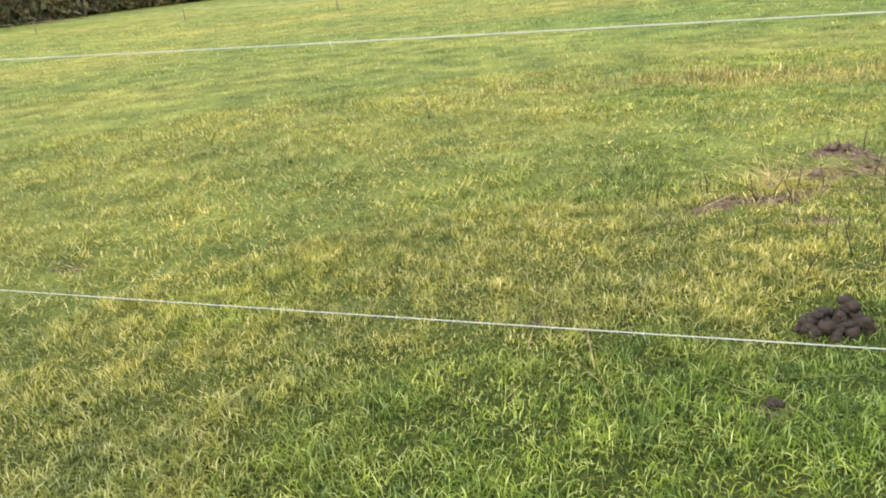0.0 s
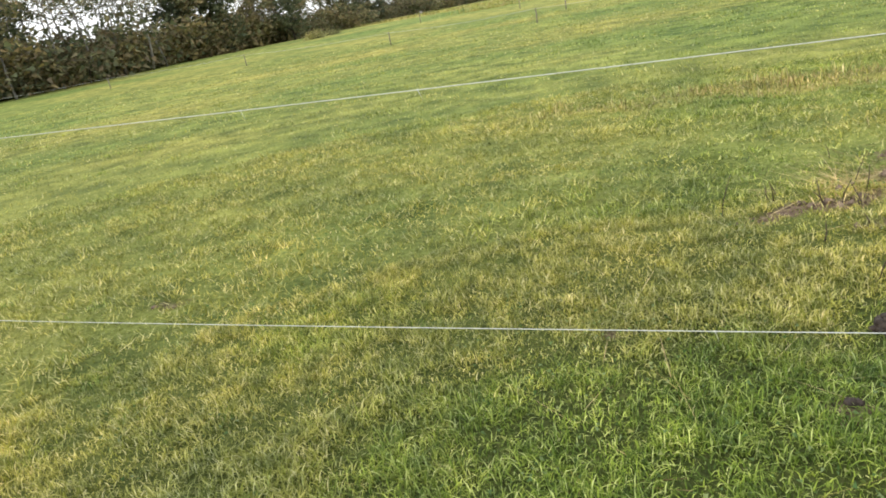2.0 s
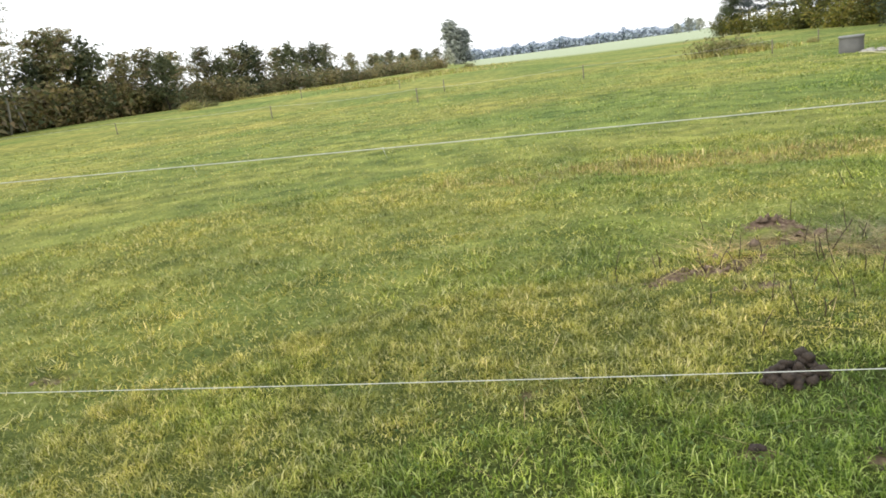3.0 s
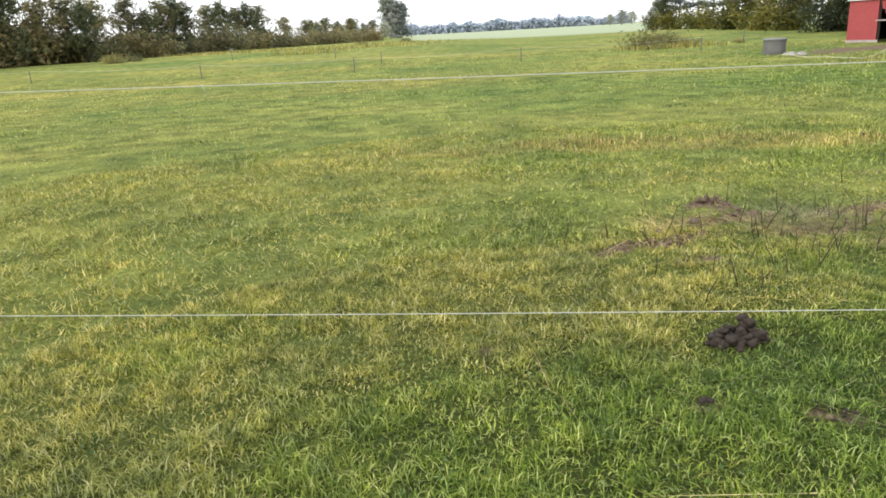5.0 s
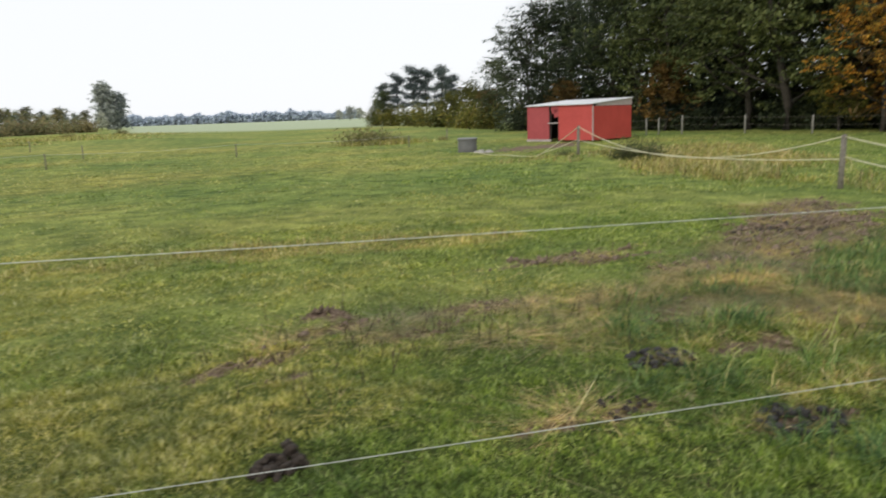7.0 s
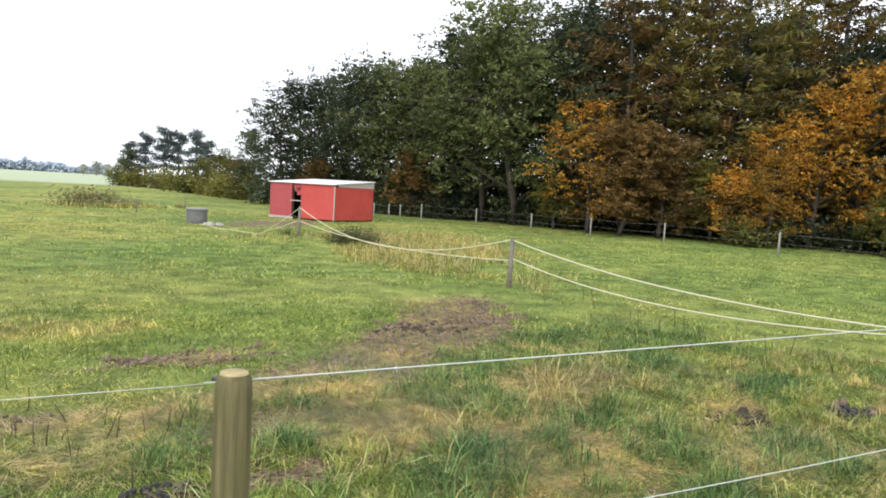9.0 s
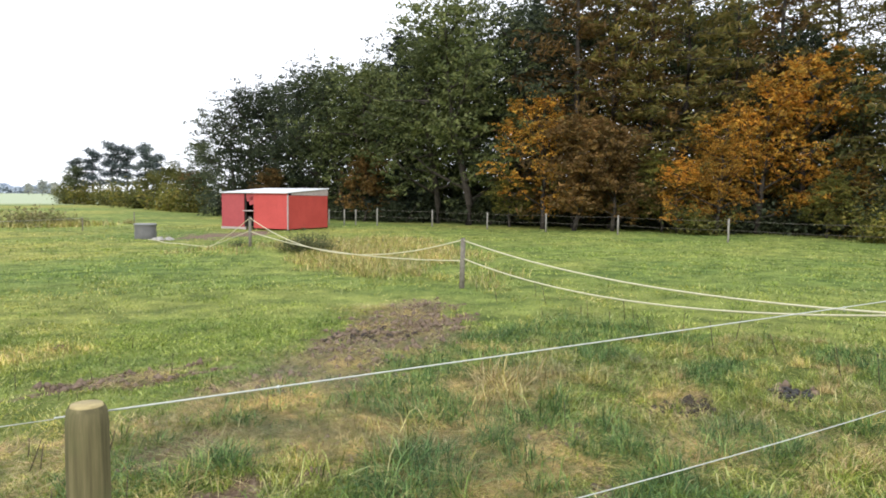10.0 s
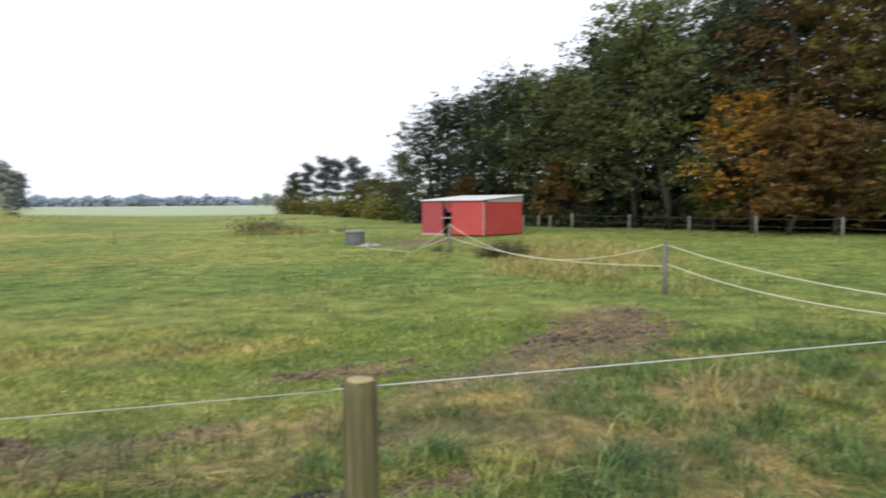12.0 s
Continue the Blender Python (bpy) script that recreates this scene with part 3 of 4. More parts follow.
def build_wood():
    oak = broadleaf(1, 12, 4.3, 0.12, 11500, 0.112, L_DARK, "tall dark green oak at the wood's edge", name="oak_tree", limbs=15)
    plant(oak, [(36.3, 63, 0.8), (37.4, 61, .9), (39, 60, .93), (42.4, 57, 1.0), (57.6, 50, 1.32), (45.5, 60, 1.05), (53, 58, 1.4), (60, 58, 1.5), (67, 56, 1.45), (72.5, 56, 1.35), (79.5, 47, 1.0), (98, 46, 1.1), (50.5, 54, 1.22)], 1)
    oak_b = broadleaf(2, 12, 4.4, 0.1, 13000, 0.112, L_GREEN, "tall broad oak with green leaves at the wood's edge", name="oak_tree", limbs=16)
    plant(oak_b, [(54.3, 47.5, 1.28), (44.3, 55, .98), (47, 53, .98), (51.8, 50, 1.08), (83.5, 46, .9), (33.8, 74, .62), (74.5, 52, 1.3), (25.0, 112, .46), (24.5, 116, .36)], 2)
    thin = broadleaf(3, 12, 3.2, 0.3, 5000, 0.12, L_DARK, "slender tree with thin dark foliage inside the wood", name="oak_tree", limbs=10)
    plant(thin, [(49, 57, 1.1), (55.7, 53, 1.2), (58.8, 54, 1.2), (62, 55, 1.3), (65, 54, 1.3), (69.5, 53, 1.3), (73, 55, 1.25), (77, 54, 1.2), (81, 52, 1.0), (83.2, 50, .85), (85, 50, .9), (87.5, 48, .8),
                 (46.2, 60, 1.1), (40.8, 64, 1.0), (43.5, 66, 1.0), (90, 48, .8), (95, 46, .9), (102, 44, 1.1)], 3)
    spruce = conifer(4, 14, 2.9, 0.12, 0.10, L_PINE, "dark spruce standing among the oaks", dense=150)
    plant(spruce, [(48.6, 53, 1.0), (59.6, 52, 1.15), (49.9, 58, 1.05), (41.0, 62, .72)], 4)
    larch = conifer(5, 16, 4.6, 0.1, 0.11, L_LARCH, "tall larch with yellowing green needles", name="larch_tree", dense=100, droop=0.2)
    plant(larch, [(65.5, 46.5, 1.32), (70.8, 45.5, 1.3), (74.2, 47, 1.25), (80.6, 46, 1.2), (84.2, 44, 1.15), (87.2, 41, 1.12), (90.5, 44, 1.05), (95, 40, 1.0), (101, 41, 1.05), (106, 40, 1)], 5)
    rust = conifer(6, 15, 4.4, 0.08, 0.11, L_BROWN, "larch with rusty brown needles", name="larch_tree", dense=100, droop=0.25)
    plant(rust, [(62.6, 46, 1.38), (68.2, 48, 1.3), (77.2, 47, 1.3)], 6)
    maple = broadleaf(7, 8.6, 3.3, 0.06, 8000, 0.085, L_ORANGE, "young maple in bright orange autumn leaf", name="maple_tree", limbs=17, blob=0.085)
    plant(maple, [(76.0, 42.5, 1.06), (78.8, 43.5, 1.2), (60.2, 43.5, .98), (73.4, 42.5, .82), (92.5, 41, .6), (73.2, 40.2, .6), (70.4, 41, .5), (82, 42, .5)], 7)
    beech = broadleaf(8, 7, 3.0, 0.08, 9000, 0.11, L_BROWN, "low beech with brown autumn leaves", name="beech_tree", limbs=13, blob=0.13)
    plant(beech, [(62.6, 42, 1.0), (65.6, 42, .9), (46, 52, .75), (33.4, 76, .62), (38.6, 58, .6)], 8)
    gold = broadleaf(9, 6, 2.8, 0.08, 8000, 0.10, L_YELLOW, "low tree with yellowing leaves", name="tree", limbs=12, blob=0.14)
    plant(gold, [(31.3, 84, .85), (30.2, 88, .72), (69.3, 42.5, .75), (57.6, 45, .6), (32.4, 80, .75), (80.5, 40.5, .55), (35.4, 68, .42)], 9)
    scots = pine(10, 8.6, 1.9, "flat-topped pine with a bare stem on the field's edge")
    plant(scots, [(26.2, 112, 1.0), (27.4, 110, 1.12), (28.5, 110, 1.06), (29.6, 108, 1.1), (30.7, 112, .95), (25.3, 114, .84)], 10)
    low = shrub(11, 2.6, 2.4, 1700, 0.125, L_DARK, "dark undergrowth at the foot of the wood")
    places = []
    r = random.Random(5)
    for k in range(44):
        az = 35 + k * 1.6
        d = 52.5 + max(0, 47 - az) * 1.0 - max(0, az - 47) * 0.31 + r.uniform(-1.2, 2.2)
        places.append((az, d, r.uniform(0.55, 1.15)))
    for k in range(34):
        az = 37 + k * 2.05
        places.append((az, 58 + max(0, 47 - az) * 1.1 - max(0, az - 47) * 0.3 + r.uniform(-1.5, 2.5), r.uniform(1.4, 2.1)))
    plant(low, places, 11)
    rusty = shrub(12, 2.4, 2.0, 2000, 0.13, L_YELLOW, "yellow-green undergrowth at the foot of the wood")
    plant(rusty, [(29.3, 86, 1.3), (28.2, 96, 1.1), (27.2, 104, 1.0), (33, 74, 1.1), (31.4, 78, 1.2), (72, 40, .7), (84, 38, .7), (25.8, 110, 1.2), (24.6, 116, 1.1)], 12)


def build_left_hedge():
    birch = broadleaf(21, 11, 1.7, 0.4, 1300, 0.11, L_HEDGE, "slender half-bare birch with a pale stem", bark=M_BIRCH, name="birch_tree", limbs=9, blob=0.09, girth=0.45)
    plant(birch, [(-33.5, 66, 1.1), (-32.6, 70, 1.2), (-31.2, 68, 1.15), (-30.6, 72, 1.1), (-29.4, 70, 1.15), (-28.4, 74, 1.0), (-27.6, 70, 1.1), (-35, 66, 1.1), (-26.6, 72, .95), (-36.5, 64, 1.1), (-38, 64, 1), (-34.2, 74, 1.2), (-33, 78, 1.25), (-31.8, 76, 1.2), (-30, 78, 1.2), (-28.9, 79, 1.1)], 21)
    big = broadleaf(22, 9, 3.0, 0.06, 5200, 0.165, L_HEDGE, "broad tree in the field hedge turning yellow", name="tree", limbs=14)
    plant(big, [(-24.3, 79, 1.0), (-23.0, 82, 1.02), (-19.6, 84, .72), (-18.0, 86, .76), (-16.2, 90, .72), (-14.0, 94, .76), (-12.2, 98, .74), (-10.4, 104, .74), (-8.6, 112, .74), (-6.6, 120, .72), (-4.9, 128, .78),
                (-3.0, 145, .62), (-1.5, 150, .55), (0.2, 165, .62), (2.0, 180, .62), (3.9, 200, .6), (-21.2, 84, .42), (-39, 72, 1.0), (-42, 72, 1.0)], 22)
    dark = broadleaf(23, 7.5, 2.6, 0.05, 4500, 0.165, L_HEDGE_DARK, "dark green tree in the field hedge", name="tree", limbs=12)
    plant(dark, [(-22.2, 80, 1.0), (-17.2, 83, .75), (-11.2, 100, .9), (-7.6, 110, .88), (-13.2, 95, .7), (-5.8, 122, .9), (-1.0, 160, .65), (1.2, 175, .62), (-25.2, 78, .85), (-43, 70, 1.4), (-40.8, 71, 1.35), (-39, 70, 1.3), (-37.4, 72, 1.35), (-36, 75, 1.2), (-45, 68, 1.4)], 23)
    bush = shrub(24, 2.6, 3.0, 1600, 0.15, L_HEDGE, "bushy hedge growth along the field's edge")
    places = []
    r = random.Random(8)
    for k in range(78):
        az = -44 + k * 0.62
        d = 68 + max(0, az + 34) * 1.25 + max(0, az + 10) * 3.4
        places.append((az, d + r.uniform(-2, 3), r.uniform(0.7, 1.5) * (1.3 if az < -20 else 1.0)))
    plant(bush, places[::3] + places[1::3], 24)
    tawny = shrub(27, 2.4, 2.6, 1500, 0.15, L_TAWNY, "tawny autumn bush in the field hedge")
    plant(tawny, places[2::3], 27)
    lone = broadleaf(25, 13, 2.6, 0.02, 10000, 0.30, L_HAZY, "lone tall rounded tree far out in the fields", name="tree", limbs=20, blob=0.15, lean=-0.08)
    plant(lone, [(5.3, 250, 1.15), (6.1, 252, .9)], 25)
    hazy = broadleaf(26, 7, 3.0, 0.04, 3000, 0.24, L_HAZY, "small tree far out in the fields, greyed by painted haze", name="tree", limbs=12)
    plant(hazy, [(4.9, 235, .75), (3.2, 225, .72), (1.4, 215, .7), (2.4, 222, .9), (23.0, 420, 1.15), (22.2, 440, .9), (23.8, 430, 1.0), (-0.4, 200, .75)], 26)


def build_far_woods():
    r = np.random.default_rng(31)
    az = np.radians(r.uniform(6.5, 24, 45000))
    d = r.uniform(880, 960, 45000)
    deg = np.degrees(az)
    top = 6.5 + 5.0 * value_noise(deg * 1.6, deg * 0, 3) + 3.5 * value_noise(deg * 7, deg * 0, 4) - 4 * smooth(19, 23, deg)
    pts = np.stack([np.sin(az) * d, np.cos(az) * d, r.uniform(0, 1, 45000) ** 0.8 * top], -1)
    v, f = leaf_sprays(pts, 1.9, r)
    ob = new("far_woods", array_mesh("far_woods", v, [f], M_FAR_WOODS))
    tagged(ob, "long belt of distant woods on the horizon, painted haze blue", "woods", kind="stuff")


build_wood()
build_left_hedge()
build_far_woods()


# ---- the red shelter ----
def build_shed():
    corner, left = Vector((26.32, 27.86)), Vector((25.46, 32.3))
    ground = float(land(26.0, 30.0)) - 0.02
    fx = (left - corner).normalized()
    fy = Vector((fx.y, -fx.x))
    m = Matrix(((fx.x, fy.x, 0, corner.x), (fx.y, fy.y, 0, corner.y), (0, 0, 1, ground), (0, 0, 0, 1)))
    length, depth, low, high = 4.52, 3.5, 1.96, 2.22
    shed = new("shed")
    shed.matrix_basis = m
    tagged(shed, "red wooden field shelter with a white mono-pitch roof", "shed")

    def sheet(name, x0, x1, z0, z1, y, mat, label=""):
        """An upright sheet along the front."""
        bm = bmesh.new()
        add_box(bm, (x1 - x0, 0.03, z1 - z0), Matrix.Translation(((x0 + x1) / 2, y, (z0 + z1) / 2)), 0.006)
        return part(name, bm, mat, shed, label, True)

    sheet("front_wall", 0.02, 2.28, 0.1, low, 0.0, M_RED)
    sheet("front_panel", 2.92, length, 0.14, low - 0.02, -0.03, M_DULL_RED, "faded dull red sheet hung beside the doorway")
    bm = bmesh.new()
    for z, a, b in ((1.55, 2.28, 2.62), (1.78, 2.28, 2.80)):
        add_box(bm, (b - a, 0.012, 0.42), Matrix.Translation(((a + b) / 2, 0.0, z)) @ pose(0, 0, 0, 0, 14, 0))
    part("torn_sheet", bm, M_DULL_RED, shed, "torn strip of red sheet hanging in the doorway", True)
    for name, z, mat in (("rail", 1.02, M_FASCIA), ("base_plank", 0.06, M_FASCIA)):
        bm = bmesh.new()
        if name == "rail":
            add_box(bm, (0.74, 0.05, 0.06), Matrix.Translation((2.62, -0.07, z)), 0.008)
        else:
            add_box(bm, (1.75, 0.05, 0.16), Matrix.Translation((3.7, -0.02, z)), 0.008)
        part(name, bm, mat, shed, "pale weathered board", True)
    # side wall: slopes with the roof
    bm = bmesh.new()
    prof = [(0.02, 0.1), (depth, 0.1), (depth, high - 0.36), (0.02, low - 0.1)]
    a = [bm.verts.new((0.0, y, z)) for y, z in prof]
    b = [bm.verts.new((0.03, y, z)) for y, z in prof]
    bm.faces.new(a), bm.faces.new(b[::-1])
    for i in range(4):
        bm.faces.new((a[i], b[i], b[(i + 1) % 4], a[(i + 1) % 4]))
    bmesh.ops.recalc_face_normals(bm, faces=bm.faces)
    part("side_wall", bm, M_RED, shed, flat=True)
    bm = bmesh.new()
    prof = [(0.3, low - 0.085), (depth, high - 0.355), (depth, high - 0.005), (0.3, low + 0.015)]
    a = [bm.verts.new((-0.02, y, z)) for y, z in prof]
    b = [bm.verts.new((0.02, y, z)) for y, z in prof]
    bm.faces.new(a), bm.faces.new(b[::-1])
    for i in range(4):
        bm.faces.new((a[i], b[i], b[(i + 1) % 4], a[(i + 1) % 4]))
    bmesh.ops.recalc_face_normals(bm, faces=bm.faces)
    part("fascia", bm, M_FASCIA, shed, "pale unpainted board under the roof", True)
    bm = bmesh.new()
    add_box(bm, (0.05, 0.07, low - 0.1), Matrix.Translation((-0.012, -0.012, low / 2)), 0.008)
    part("corner_strip", bm, M_FASCIA, shed, "pale corner board", True)
    for name, size, c in (("back_wall", (length, 0.03, high - 0.1), (length / 2, depth - 0.02, high / 2)),
                          ("end_wall", (0.03, depth, low - 0.1), (length - 0.015, depth / 2, low / 2))):
        bm = bmesh.new()
        add_box(bm, size, Matrix.Translation(c))
        part(name, bm, M_INSIDE, shed, flat=True)
    for x in (2.32, 2.88):
        bm = bmesh.new()
        add_box(bm, (0.08, 0.08, low), Matrix.Translation((x, 0.06, low / 2)), 0.008)
        part("door_post", bm, M_INSIDE, shed, flat=True)
    bm = bmesh.new()
    tilt = math.degrees(math.atan2(high - low, depth))
    rm = Matrix.Translation((length / 2, depth / 2 - 0.05, (low + high) / 2 + 0.035)) @ pose(0, 0, 0, tilt)
    add_box(bm, (length + 0.12, depth + 0.24, 0.05), rm, 0.01)
    part("roof", bm, M_WHITE, shed, "white corrugated roof sheet", True)


build_shed()


# ---- fences ----
POST = Vector((2.500, 0.094))
WIRE_START = Vector((2.465, 0.083))
LEFT_WAY = Vector((-math.cos(radians(19.77)), math.sin(radians(19.77))))
RIGHT_WAY = Vector((math.cos(radians(20.47)), -math.sin(radians(20.47))))


def round_post(spot, top, radius, turn, lean=(0, 0)):
    root = empty("fence_post", at(spot.x, spot.y), turn)
    h = top - root.location.z
    bm = bmesh.new()
    zs = [-0.3, 0.0, 0.15, 0.4, 0.7, h - 0.10, h - 0.035, h - 0.010, h]
    rs = [1.03, 1.03, 1.015, 1.0, 1.0, 0.985, 0.97, 0.92, 0.80]
    add_tube(bm, [(lean[0] * z, lean[1] * z, z) for z in zs], [radius * k for k in rs], 28, False)
    shaft = part("shaft", bm, M_POST, root)
    bm = bmesh.new()
    add_tube(bm, [(lean[0] * h, lean[1] * h, h - 0.004), (lean[0] * h, lean[1] * h, h + 0.003)], [radius * 0.80, radius * 0.72], 28)
    part("sawn_top", bm, M_POST_TOP, shaft, "pale sawn top")
    for z in (1.182, 0.777):
        bm = bmesh.new()
        add_tube(bm, [(0, radius * 0.8, z - root.location.z), (0, radius + 0.03, z - root.location.z)], [0.011, 0.008], 10)
        part("insulator", bm, M_PLASTIC, shaft, "small black insulator")
    tagged(root, "round weathered greenish wooden fence post", "fence post", "electric fence posts")
    return root


for spot, turn in ((POST, 0), (POST + LEFT_WAY * 7.2, 20), (POST + RIGHT_WAY * 6.4, -20)):
    round_post(spot, 1.208, 0.0375, turn)


def strand(name, points, radius, material, label, knots=()):
    """A twisted fence strand with knots in it."""
    root = new(name)
    bm = bmesh.new()
    add_tube(bm, points, radius, 6)
    cord = part("cord", bm, material, root)
    for k in knots:
        i = min(int(k * (len(points) - 1)), len(points) - 2)
        p = Vector(points[i]).lerp(Vector(points[i + 1]), k * (len(points) - 1) - i)
        bm = bmesh.new()
        bmesh.ops.create_icosphere(bm, subdivisions=1, radius=radius * 2.3, matrix=Matrix.Translation(p) @ Matrix.Diagonal((1.5, 1.0, 1.0, 1)))
        add_tube(bm, [p, p + Vector((0.006, 0, -0.02))], [radius * 0.6, radius * 0.3], 4)
        part("knot", bm, material, cord, "small knot")
    tagged(root, label, "fence wire", "electric fence wires")


def along(way, s, z):
    p = WIRE_START + way * s + Vector((0.0, 0.061 - 0.007 * s))
    return (p.x, p.y, z)


strand("fence_wire", sagging(along(LEFT_WAY, 0, 1.181), along(LEFT_WAY, 7.2, 1.275), 0.023, 40), 0.0009, M_WIRE, "thin white electric fence wire, upper strand", (0.08, 0.24, 0.4, 0.46))
strand("fence_wire", sagging(along(LEFT_WAY, 0, 0.771), along(LEFT_WAY, 7.2, 0.640), 0.027, 40), 0.0009, M_WIRE, "thin white electric fence wire, lower strand", (0.19, 0.33))
strand("fence_wire", sagging(along(RIGHT_WAY, 0, 1.183), along(RIGHT_WAY, 6.4, 1.240), 0.006, 40), 0.0018, M_WIRE, "thin white electric fence wire, upper strand", (0.065, 0.4))
strand("fence_wire", sagging(along(RIGHT_WAY, 0, 0.783), along(RIGHT_WAY, 6.4, 0.920), 0.086, 40), 0.0017, M_WIRE, "thin white electric fence wire, lower strand", (0.33,))


def thin_post(x, y, h, radius, material, label, lean=(0, 0), group="rope fence posts"):
    root = empty("fence_stake", at(x, y))
    bm = bmesh.new()
    add_tube(bm, [(0, 0, -0.2), (lean[0] * h * .5, lean[1] * h * .5, h * 0.5), (lean[0] * h, lean[1] * h, h - 0.02), (lean[0] * h, lean[1] * h, h)], [radius * 1.05, radius, radius * 0.95, radius * 0.7], 10)
    part("shaft", bm, material, root)
    tagged(root, label, "fence post", group)
    return root.location + Vector((lean[0] * h, lean[1] * h, h))


top_a = thin_post(14.7, 15.7, 0.86, 0.045, M_OLD_WOOD, "short grey wooden stake of the rope fence")
top_b = thin_post(11.9, 6.1, 0.88, 0.045, M_OLD_WOOD, "short grey wooden stake of the rope fence", (0.03, 0.0))
top_c = thin_post(8.55, -2.3, 1.0, 0.045, M_OLD_WOOD, "short grey wooden stake of the rope fence")
far_end = at(15.3, 18.6, 0.03)


def down(p, dz):
    return p - Vector((0, 0, dz))


for a, b, sag in ((down(top_a, .03), down(top_b, .03), 0.60), (down(top_a, .42), down(top_b, .40), 0.20), (down(top_b, .04), down(top_c, .20), 0.30), (down(top_b, .36), down(top_c, .04), 0.42),
                  (down(top_a, .03), far_end, 0.05), (down(top_a, .40), far_end + Vector((0.2, 0.4, 0)), 0.02)):
    strand("fence_rope", sagging(a, b, sag, 28), 0.011, M_ROPE, "slack cream-coloured fence rope")
strand("fence_rope", [at(15.3 + 1.4 * k / 8 + 0.1 * math.sin(k * 2), 18.6 + 6 * k / 8, 0.05) for k in range(9)], 0.014, M_ROPE, "cream-coloured rope lying slack on the grass")

# stock fence at the foot of the wood
tops = []
for az, d, h in ((43.2, 45.5, 1.0), (44.4, 45.2, 1.0), (45.3, 45, 1.0), (47.0, 44.6, 1.1), (51.4, 44, 1.05), (55.8, 42, 1.0), (60.45, 40, 1.02), (66, 37.5, 1.0), (74, 34, 1.05), (88, 30, 1.12), (97, 29, 1.1)):
    x, y = polar(az, d)
    tops.append(thin_post(x, y, h, 0.045, M_PALE_WOOD, "pale fence post at the foot of the wood", group="posts along the wood"))
for a, b in zip(tops, tops[1:]):
    for dz in (0.1, 0.5):
        strand("fence_wire", sagging(down(a, dz), down(b, dz), 0.04, 8), 0.005, M_OLD_WOOD, "grey wire of the stock fence along the wood")

# far paddock fence across the pasture
tops = []
for az, d in ((-41, 58), (-31, 52), (-21.8, 47.5), (-11.5, 39.5), (-0.9, 34.4), (12, 36), (25.5, 39.1)):
    x, y = polar(az, d)
    tops.append(thin_post(x, y, 0.68, 0.028, M_OLD_WOOD, "thin dark stake out in the pasture", group="paddock stakes"))
for a, b in zip(tops, tops[1:]):
    strand("fence_wire", sagging(down(a, .05), down(b, .05), 0.10, 10), 0.005, M_WIRE, "thin pale wire of the far paddock fence")
for az, d in ((-0.9, 53.6), (1.9, 42.5), (-8.2, 59.4), (28.9, 46)):
    x, y = polar(az, d)
    thin_post(x, y, 0.7, 0.03, M_OLD_WOOD, "thin dark stake out in the pasture", group="paddock stakes")


# ---- things in the field ----
def build_tub():
    x, y = polar(29.65, 32)
    tub = empty("water_tub", at(x, y), 20)
    tub.scale = (0.9, 0.9, 0.93)
    bm = bmesh.new()
    add_tube(bm, [(0, 0, -0.05), (0, 0, 0.05), (0, 0, 0.3), (0, 0, 0.34), (0, 0, 0.62)], [0.46, 0.47, 0.48, 0.465, 0.475], 24, False)
    part("body", bm, M_GREY, tub)
    bm = bmesh.new()
    add_tube(bm, [(0, 0, 0.60), (0, 0, 0.66), (0, 0, 0.69)], [0.50, 0.50, 0.47], 24)
    part("rim", bm, M_TUB_TOP, tub, "paler rim")
    tagged(tub, "round grey water tub with a pale lid in the grass", "tub")


build_tub()


def rubble(az, d, n, spread, size, label, seed):
    r = random.Random(seed)
    for k in range(n):
        x, y = polar(az, d)
        x, y = x + r.uniform(-spread, spread), y + r.uniform(-spread, spread)
        bm = bmesh.new()
        bmesh.ops.create_icosphere(bm, subdivisions=2, radius=size * r.uniform(0.5, 1.1))
        for v in bm.verts:
            v.co *= 1 + 0.35 * noise.noise(v.co * (3 / size) + Vector((seed, k, 0)))
            v.co.z *= 0.65
        ob = part("stone", bm, M_STONE, None, flat=True)
        ob.matrix_basis = Matrix.Translation(at(x, y, size * 0.12)) @ pose(0, 0, 0, 0, 0, r.uniform(0, 360))
        tagged(ob, label, "stone", "loose stones")


rubble(30.7, 31, 6, 0.45, 0.17, "pale stone lying beside the water tub", 3)
rubble(-7.9, 105, 5, 1.6, 0.6, "pale heap of stone at the hedge's foot", 4)

clump = shrub(41, 0.95, 1.1, 1300, 0.045, L_BRAMBLE, "low dark bramble bush under the rope fence", "bramble_bush", 14)
plant(clump, [(41.6, 20.3, .72), (42.5, 20.6, .55), (36.2, 22.5, .35), (40.4, 20.2, .5)], 41)
reed = shrub(42, 1.2, 2.0, 1200, 0.10, L_REED, "rough patch of reeds and weeds in the pasture", "reed_patch", 18)
plant(reed, [(22.0, 44, .95), (23.0, 44.6, .7), (25.4, 45, .4), (28.6, 46, .25), (24.2, 46, .45), (2.0, 84, .5), (-16, 70, .7), (-14.6, 72, .5), (5.8, 112, .6)], 42)


